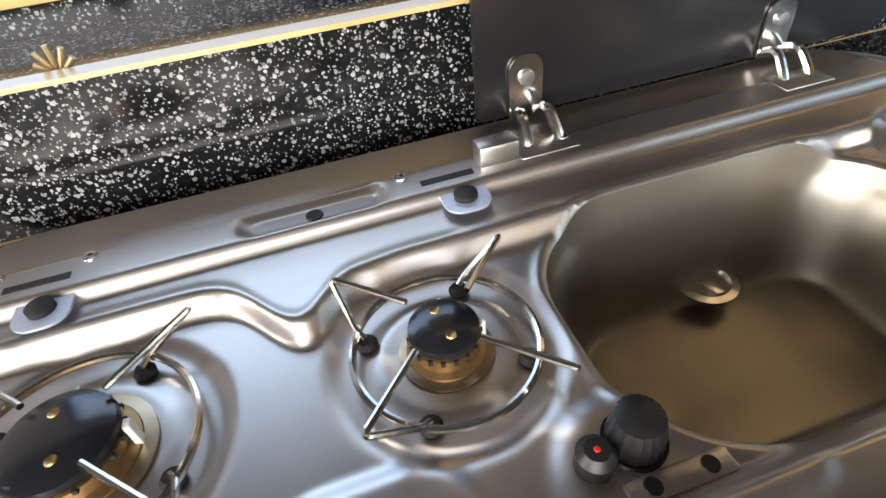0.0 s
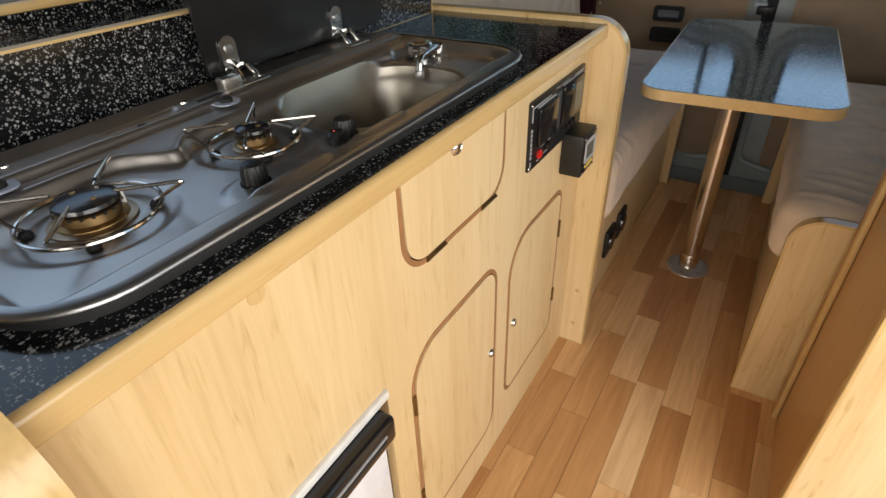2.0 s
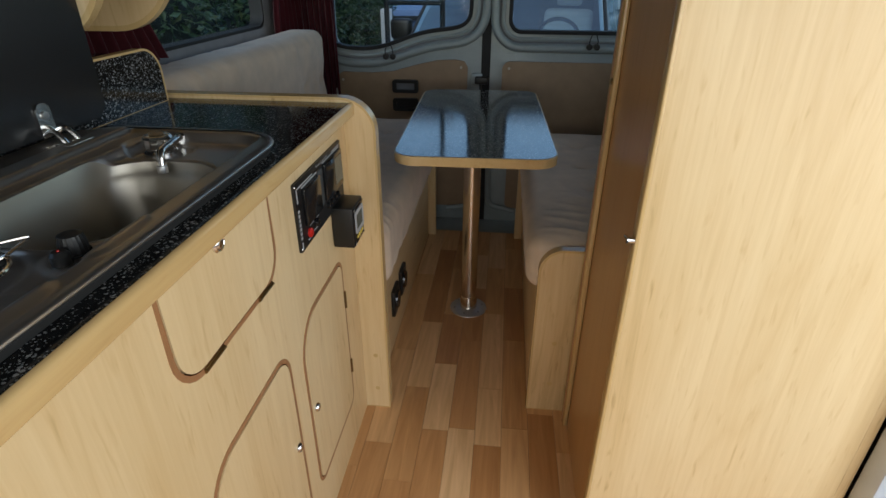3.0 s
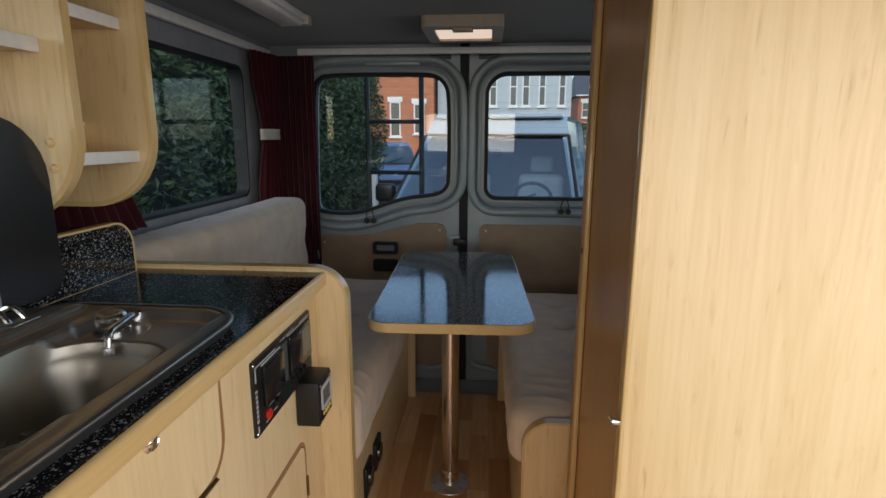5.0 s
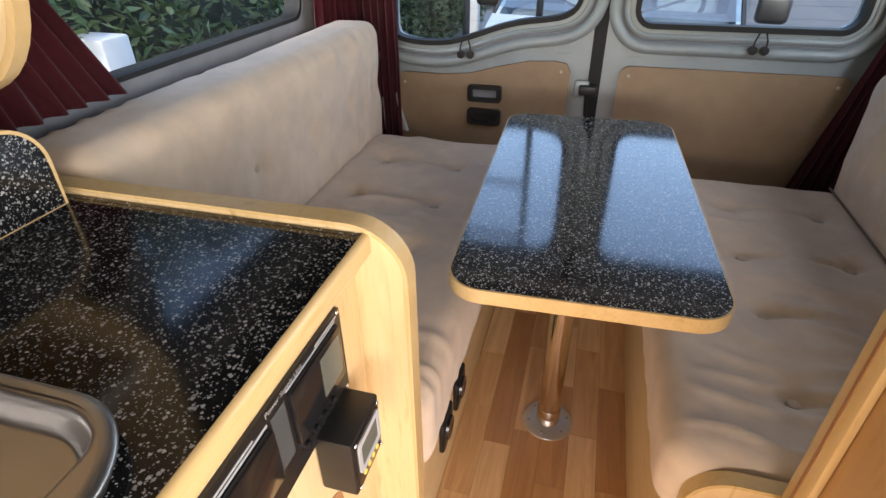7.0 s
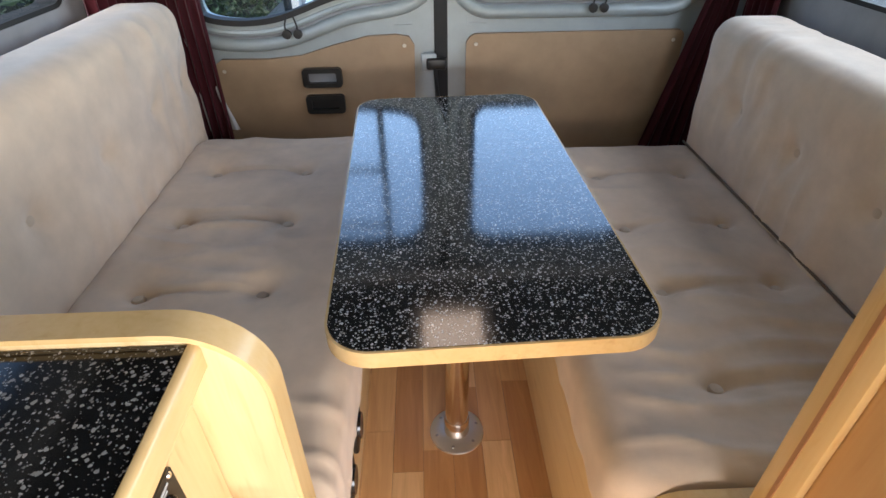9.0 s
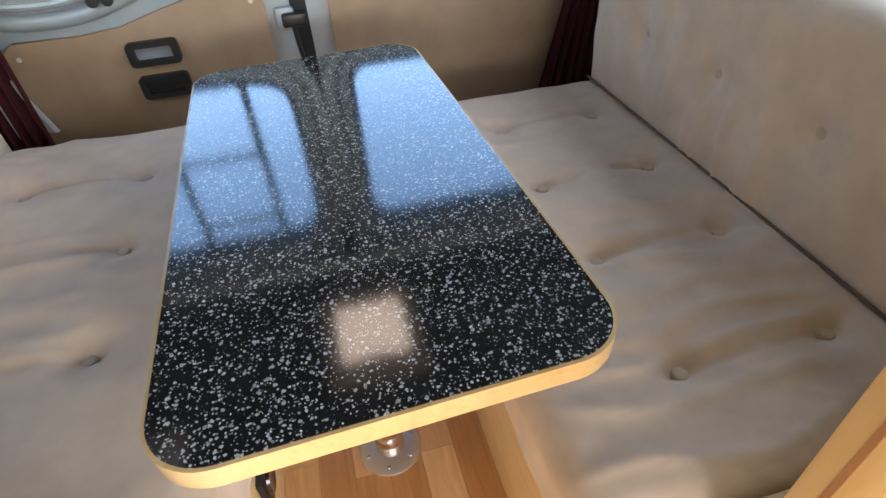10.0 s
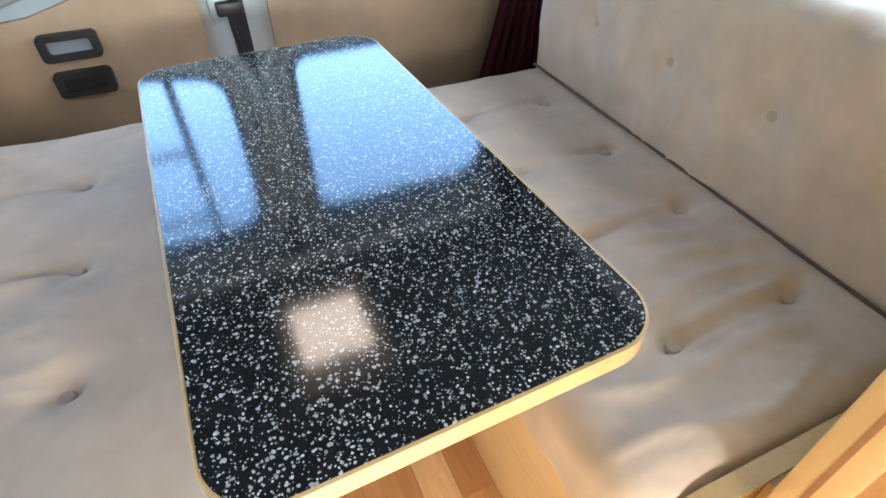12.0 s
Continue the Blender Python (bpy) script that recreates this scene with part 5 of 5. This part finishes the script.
def vehicle(name, label, at, turn, prof, half_w, roof_z, paint, glass, screen, side_glass, wheels, tuck, cabin=False):
    """A parked vehicle facing -y: a tapered body, inset glass, lamps and wheels. prof: side outline (y, z)."""
    car = thing(name, label, "vehicle", at=at)
    car.rotation_euler = (0, 0, radians(turn))
    bm = bmesh.new()
    zs = [z for _, z in prof]
    belt = screen[0][1]
    rows = []
    for s, inset in ((-1, 0.06), (-1, 0.0), (1, 0.0), (1, 0.06)):
        row = []
        for y, z in prof:
            k = half_w - inset - tuck * max(0, (z - belt)) / max(0.1, max(zs) - belt) - (0.10 * max(0, 0.35 - y) if y < 0.35 else 0)
            cy = y + (0.03 if inset and y < 0.3 else 0)
            row.append(bm.verts.new((s * k, cy, z - (0.03 if inset and z > belt else 0))))
        rows.append(row)
    rows = [rows[0], rows[1], rows[2], rows[3]]
    n = len(prof)
    for a, b in ((rows[0], rows[1]), (rows[1], rows[2]), (rows[2], rows[3])):
        for i in range(n):
            j = (i + 1) % n
            if not (cabin and a is rows[1] and prof[i] == screen[0]):
                bm.faces.new((a[i], a[j], b[j], b[i]))
    bm.faces.new(rows[0])
    bm.faces.new(rows[3])
    body = part("body", bm, paint, car, angle=30)
    (ya, za), (yb, zb) = screen
    nrm = Vector((0, -(zb - za), yb - ya)).normalized() * 0.012
    bm = bmesh.new()
    wa, wb = half_w - 0.03, half_w - 0.04 - tuck * (zb - za) / max(0.1, max(zs) - belt)
    grid = []
    for i in range(5):
        t = 0.06 + 0.88 * i / 4
        w = wa + (wb - wa) * t
        row = []
        for j in range(9):
            q = -1 + 2 * j / 8
            row.append(bm.verts.new((q * w, ya + (yb - ya) * t - 0.055 + 0.05 * q * q + nrm.y, za + (zb - za) * t + nrm.z)))
        grid.append(row)
    for a, b in zip(grid, grid[1:]):
        for j in range(8):
            bm.faces.new((a[j], a[j + 1], b[j + 1], b[j]))
    part("windscreen", bm, glass, car)
    for s in (-1, 1):
        for y0, y1, z0, z1 in side_glass:
            k0, k1 = half_w - tuck * (z0 - belt) / max(0.1, max(zs) - belt), half_w - tuck * (z1 - belt) / max(0.1, max(zs) - belt)
            bm = bmesh.new()
            f = [bm.verts.new(p) for p in ((s * (k0 + 0.004), y0, z0), (s * (k0 + 0.004), y1, z0), (s * (k1 + 0.004), y1 - 0.04, z1), (s * (k1 + 0.004), y0 + 0.12, z1))]
            bm.faces.new(f)
            part("side_window", bm, glass, car)
        part("headlamp", box(s * (half_w - 0.36) if s > 0 else -half_w + 0.09, (half_w - 0.09) if s > 0 else -half_w + 0.36, 0.02, 0.12, belt - 0.38, belt - 0.22, 0.03), M_LAMPGLASS, car)
        mir = part("wing_mirror", box(min(s * (half_w + 0.03), s * (half_w + 0.24)), max(s * (half_w + 0.03), s * (half_w + 0.24)), ya + 0.18, ya + 0.30, belt + 0.02, belt + 0.21, 0.04, 3), M_BLACK, car, "black plastic wing mirror")
        for y in wheels:
            w = part("wheel", lathe([(0.20, -0.10), (0.31, -0.09), (0.32, 0.0), (0.31, 0.09), (0.20, 0.10)], (s * (half_w - 0.11), y, 0.32), 24, "x"), M_RUBBER, car)
            part("rim", lathe([(0.19, -0.105), (0.17, 0.105), (0.05, 0.108)], (s * (half_w - 0.11), y, 0.32), 18, "x"), M_CHROME, w)
    part("grille", box(-half_w * 0.55, half_w * 0.55, 0.0, 0.06, belt - 0.40, belt - 0.27, 0.015), M_BLACK, car)
    part("bumper", box(-half_w + 0.04, half_w - 0.04, -0.05, 0.12, 0.28, 0.50, 0.04, 3), paint, car)
    part("number_plate", box(-0.26, 0.26, -0.062, -0.05, 0.36, 0.47), M_WHITE, car)
    if cabin:
        part("dashboard", box(-half_w + 0.10, half_w - 0.10, ya + 0.10, ya + 0.62, belt - 0.35, belt + 0.02, 0.06, 3), M_CABTRIM, car)
        wheel = [(0.40 + 0.19 * math.cos(2 * math.pi * i / 24), ya + 0.72 - 0.10 * math.sin(2 * math.pi * i / 24), belt + 0.06 + 0.16 * math.sin(2 * math.pi * i / 24)) for i in range(24)]
        part("steering_wheel", tube(wheel, 0.018, 8, True), M_BLACK, car)
        for sx in (-0.42, 0.42):
            st = part("seat", box(sx - 0.25, sx + 0.25, ya + 1.15, ya + 1.32, belt - 0.45, belt + 0.27, 0.06, 3), M_CABSEAT, car)
            part("headrest", box(sx - 0.13, sx + 0.13, ya + 1.17, ya + 1.28, belt + 0.30, belt + 0.47, 0.04, 3), M_CABSEAT, st)
        part("cab_partition", box(-half_w + 0.30, half_w - 0.30, ya + 1.75, ya + 1.79, 0.5, zb - 0.06), M_CABTRIM, car)
        part("rear_mirror", box(-0.11, 0.11, ya + 0.50, ya + 0.53, zb - 0.20, zb - 0.13, 0.012), M_BLACK, car)
    for s in (-1, 1):
        part("wiper", tube([(s * 0.1, ya - 0.05, za + 0.03), (s * 0.5, ya + 0.12, za + 0.16)], 0.01, 6), M_BLACK, car)
    return car


def house(name, label, x0, x1, y, h, wall, windows, roof, trim=True, gable=0.0, depth=6.0):
    """A house front facing the street with sills, frames and panes."""
    hs = thing(name, label, "house")
    part("wall", box(x0, x1, y, y + depth, GZ, GZ + h), wall, hs)
    bm = bmesh.new()
    over = 0.25
    pts = [(x0 - over, y - over, GZ + h), (x1 + over, y - over, GZ + h), (x1 + over, y + depth, GZ + h), (x0 - over, y + depth, GZ + h)]
    lo = [bm.verts.new(p) for p in pts]
    r0, r1 = bm.verts.new((x0 + gable, y + depth / 2, GZ + h + 2.0)), bm.verts.new((x1 - gable, y + depth / 2, GZ + h + 2.0))
    bm.faces.new((lo[0], lo[1], r1, r0))
    bm.faces.new((lo[2], lo[3], r0, r1))
    bm.faces.new((lo[1], lo[2], r1))
    bm.faces.new((lo[3], lo[0], r0))
    bm.faces.new(lo)
    part("roof", bm, roof, hs)
    part("gutter", tube([(x0 - over, y - over, GZ + h + 0.02), (x1 + over, y - over, GZ + h + 0.02)], 0.06, 8), M_WHITE, hs)
    for wx, wz, ww, wh in windows:
        o, i = rrect(wx, wx + ww, GZ + wz, GZ + wz + wh, 0), rrect(wx + 0.07, wx + ww - 0.07, GZ + wz + 0.07, GZ + wz + wh - 0.07, 0)
        f = part("window", ring_band(o, i, "y", y - 0.05, y + 0.03), M_WHITE, hs, "white painted window frame")
        part("pane", box(wx + 0.06, wx + ww - 0.06, y - 0.02, y - 0.01, GZ + wz + 0.06, GZ + wz + wh - 0.06), M_HOUSEGLASS, f)
        part("glazing_bar", box(wx + 0.06, wx + ww - 0.06, y - 0.04, y - 0.02, GZ + wz + wh / 2 - 0.03, GZ + wz + wh / 2 + 0.03), M_WHITE, f)
        part("sill", box(wx - 0.08, wx + ww + 0.08, y - 0.14, y, GZ + wz - 0.10, GZ + wz - 0.003), M_WHITE, f)
        if trim:
            part("lintel", box(wx - 0.12, wx + ww + 0.12, y - 0.07, y, GZ + wz + wh + 0.003, GZ + wz + wh + 0.28), M_WHITE, f)
    return hs


def exterior():
    g = part("ground", box(-400, 400, -400, 400, GZ - 0.3, GZ), M_ROAD)
    tagged(g, "grey asphalt road and ground", "ground", kind="structure")
    pv = part("pavement", box(-1.70, -1.05, -30, 60, GZ, GZ + 0.11, 0.01), M_PAVING)
    tagged(pv, "grey concrete pavement with kerb", "pavement", kind="structure")
    garden = part("garden_ground", box(-9.0, -1.70, -30, 60, GZ, GZ + 0.13), M_PAVING)
    tagged(garden, "grey front garden paving", "ground", kind="structure")
    lm = leaf_mat()
    hd = thing("hedge", "dense green privet hedge beside the pavement", "hedge")
    # plain near-black box added behind the leaves as the hedge's shaded inside
    part("dark_core", box(-2.75, -2.12, 2.0, 10.0, GZ + 0.13, 1.95), M_HEDGE_CORE, hd)
    ob = new("leaves", leafy("leaves", -2.85, -1.85, 1.9, 10.3, GZ + 0.3, 2.2, 40000, 0.034, 11, lm))
    ob.parent = hd
    ob["kind"] = "stuff"
    # pierced white block wall
    wall = thing("block_wall", "white painted pierced concrete block wall", "garden wall")
    rnd = random.Random(2)
    size = 0.29
    bmb = bmesh.new()
    c, r = size / 2, size / 2 - 0.012
    ring = ring_band(rrect(-r, r, -r, r, 0.004, 1), rrect(-r + 0.03, r - 0.03, -r + 0.03, r - 0.03, 0.03, 1), "x", -0.045, 0.045)
    blk = bpy.data.meshes.new("pierced_block")
    for k in range(4):
        a = math.pi / 4 + k * math.pi / 2
        tube([(0, 0.03 * math.cos(a), 0.03 * math.sin(a)), (0, 0.155 * math.cos(a), 0.155 * math.sin(a))], 0.016, 6, bm=ring)
    for k in range(4):
        a = k * math.pi / 2
        tube([(0, 0.025 * math.cos(a), 0.025 * math.sin(a)), (0, 0.115 * math.cos(a), 0.115 * math.sin(a))], 0.012, 6, bm=ring)
    ring.to_mesh(blk)
    ring.free()
    blk.materials.append(M_WHITEWALL)
    for i in range(8):
        for j in range(2):
            b = new("pierced_block", blk)
            b.location = (-1.80, 0.25 + i * size, GZ + 0.62 + j * size + c)
            b.parent = wall
    part("plinth", box(-1.86, -1.74, 0.08, 2.44, GZ + 0.13, GZ + 0.62), M_WHITEWALL, wall)
    part("coping", box(-1.88, -1.72, 0.08, 2.44, GZ + 0.62 + 2 * size, GZ + 0.67 + 2 * size, 0.01), M_WHITEWALL, wall)
    part("gate_post", box(-1.90, -1.72, 2.445, 2.58, GZ + 0.13, GZ + 1.36, 0.01), M_WHITEWALL, wall)
    # ladder on the left rear door
    ld = thing("rear_ladder", "dark tubular ladder mounted on the rear door", "ladder")
    for x in (-0.492, -0.222):
        part("rail", tube([(x, 2.93, 0.35), (x, 2.93, 1.75)], 0.013, 10), M_LADDER, ld)
        for z in (0.42, 1.52):
            part("bracket", tube([(x, 2.752, z), (x, 2.93, z)], 0.008, 8), M_LADDER, ld)
    for z in (0.48, 0.735, 0.985, 1.235, 1.49):
        part("rung", tube([(-0.492, 2.93, z), (-0.222, 2.93, z)], 0.011, 10), M_LADDER, ld)
    van = [(0.0, 0.30), (0.0, 0.62), (0.08, 0.84), (0.50, 1.03), (1.12, 1.73), (1.16, 1.78), (1.24, 1.88), (1.6, 1.93), (4.4, 1.95), (4.5, 1.8), (4.5, 0.30)]
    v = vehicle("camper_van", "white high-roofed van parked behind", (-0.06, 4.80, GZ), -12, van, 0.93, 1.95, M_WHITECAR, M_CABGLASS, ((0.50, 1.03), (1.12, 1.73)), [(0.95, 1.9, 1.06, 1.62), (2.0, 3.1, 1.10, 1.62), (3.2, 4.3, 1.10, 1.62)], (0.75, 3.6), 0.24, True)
    part("screen_gasket", tube([(-0.735, 1.12, 1.735), (0.735, 1.12, 1.735)], 0.014, 8), M_BLACK, v)
    part("roof_lip", box(-0.66, 0.66, 1.18, 1.9, 1.905, 1.945, 0.018, 3), M_WHITECAR, v)
    for s in (-1, 1):
        part("screen_pillar", tube([(s * 0.915, 0.50, 1.03), (s * 0.742, 1.12, 1.73)], 0.017, 8), M_BLACK, v)
    post = part("gate_post", box(-1.66, -1.52, 8.0, 8.14, GZ, 0.62, 0.01), M_WHITEWALL)
    tagged(post, "white painted wooden gate post by the hedge", "gate post")
    hatch = [(0.0, 0.30), (0.0, 0.60), (0.12, 0.78), (0.95, 0.95), (1.65, 1.38), (2.1, 1.46), (3.3, 1.42), (3.95, 1.0), (4.05, 0.7), (4.0, 0.30)]
    hg = [(1.3, 2.2, 0.97, 1.36), (2.28, 3.2, 0.97, 1.36)]
    vehicle("car", "blue-grey hatchback parked by the hedge", (-2.15, 11.6, GZ + 0.13), 12, hatch, 0.86, 1.46, M_BLUECAR, M_CARGLASS, ((0.95, 0.95), (1.65, 1.38)), hg, (0.75, 3.3), 0.18)
    vehicle("car", "pale blue hatchback parked along the street", (5.5, 22.7, GZ), -4, hatch, 0.86, 1.46, M_PALECAR, M_CARGLASS, ((0.95, 0.95), (1.65, 1.38)), hg, (0.75, 3.3), 0.18)
    vehicle("car", "dark blue hatchback parked farther along", (7.9, 31.0, GZ), -4, hatch, 0.86, 1.46, M_DARKCAR, M_CARGLASS, ((0.95, 0.95), (1.65, 1.38)), hg, (0.75, 3.3), 0.18)
    house("brick_house", "red brick house with white lintels and sashes", -12.0, -3.1, 32.0, 8.0, M_BRICK, [(-5.65, 1.75, 0.62, 1.95), (-4.25, 1.9, 0.62, 1.7), (-5.65, 5.2, 0.7, 1.8), (-4.25, 5.2, 0.7, 1.8), (-8.5, 1.75, 1.2, 1.9), (-8.5, 5.2, 1.2, 1.8)], M_SLATE)
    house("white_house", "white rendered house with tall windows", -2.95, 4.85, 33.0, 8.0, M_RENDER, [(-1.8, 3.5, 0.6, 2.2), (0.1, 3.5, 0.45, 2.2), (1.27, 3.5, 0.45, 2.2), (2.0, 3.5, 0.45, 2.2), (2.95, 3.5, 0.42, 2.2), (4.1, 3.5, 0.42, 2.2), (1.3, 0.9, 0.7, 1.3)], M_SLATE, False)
    for k in range(7):
        x0 = 7.3 + 1.75 * k
        y0 = 46.0 + 6.2 * k
        house("terraced_house", "red brick terraced house with white bay windows", x0, x0 + 2.6, y0, 5.0 + 0.1 * (k % 2), M_BRICK_B if k % 2 else M_BRICK, [(x0 + 0.3, 1.0, 0.9, 1.6), (x0 + 1.5, 1.0, 0.8, 1.6), (x0 + 0.3, 3.3, 0.9, 1.2), (x0 + 1.5, 3.3, 0.8, 1.2)], M_SLATE, True, 0.0, 6.1)
    fence = part("garden_fence", box(4.1, 5.4, 27.2, 27.32, GZ, GZ + 0.78, 0.01), M_RENDER)
    tagged(fence, "low white rendered garden wall", "garden wall")
    bush = thing("bush", "rounded green garden bush", "bush")
    o2 = new("leaves", leafy("leaves", 4.6, 8.4, 27.6, 29.4, GZ + 0.3, 1.75, 6000, 0.09, 5, lm))
    o2.parent = bush
    o2["kind"] = "stuff"


M_ROAD = plain("asphalt", (0.075, 0.075, 0.078), 0.9, 0, 0.2, 30, 0.3)
M_PAVING = plain("concrete_paving", (0.26, 0.25, 0.24), 0.9, 0, 0.15, 20, 0.2)
M_HEDGE_CORE = plain("hedge_core_dark", (0.018, 0.022, 0.012), 0.9)
M_WHITEWALL = plain("white_masonry_paint", (0.74, 0.74, 0.73), 0.8, 0, 0.12, 20, 0.3)
M_LADDER = plain("dark_grey_steel", (0.05, 0.055, 0.065), 0.4, 0.3)
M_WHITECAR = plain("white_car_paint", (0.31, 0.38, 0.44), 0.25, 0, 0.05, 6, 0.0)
M_BLUECAR = plain("blue_grey_car_paint", (0.16, 0.22, 0.33), 0.25, 0.3, 0.05, 6, 0.0)
M_PALECAR = plain("pale_blue_car_paint", (0.30, 0.40, 0.50), 0.25, 0.3, 0.05, 6, 0.0)
M_DARKCAR = plain("dark_blue_car_paint", (0.05, 0.07, 0.12), 0.25, 0.3, 0.05, 6, 0.0)
M_CABGLASS = pane_glass("tinted_windscreen", (0.60, 0.74, 0.80), 0.02, 0.22)
M_CABSEAT = cloth("pale_grey_seat_cloth", (0.45, 0.46, 0.47), 300)
M_CABTRIM = plain("grey_cab_trim", (0.16, 0.18, 0.20), 0.6)
M_CARGLASS = plain("car_glass", (0.05, 0.075, 0.10), 0.06, 0, 0.1, 4, 0.0)
M_LAMPGLASS = plain("headlamp_glass", (0.5, 0.52, 0.55), 0.12, 0.4)
M_HOUSEGLASS = plain("dark_house_glass", (0.045, 0.055, 0.07), 0.08, 0, 0.2, 3, 0.0)
M_BRICK = brick_mat("red_brick", (0.55, 0.165, 0.065), (0.36, 0.30, 0.25), 4.0)
M_BRICK_B = brick_mat("dark_brick", (0.20, 0.085, 0.055), (0.28, 0.24, 0.21), 4.0)
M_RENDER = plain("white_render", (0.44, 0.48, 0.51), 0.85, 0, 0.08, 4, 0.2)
M_SLATE = plain("roof_slate", (0.10, 0.10, 0.115), 0.7, 0, 0.2, 6, 0.3)


# ---------------- build ----------------
shell()
rear_doors()
ceiling_fittings()
worktop_and_hob()
kitchen()
settle_kitchen()
table()
seats()
wardrobe()
overhead_shelves()
curtains()
exterior()
floor_strips()
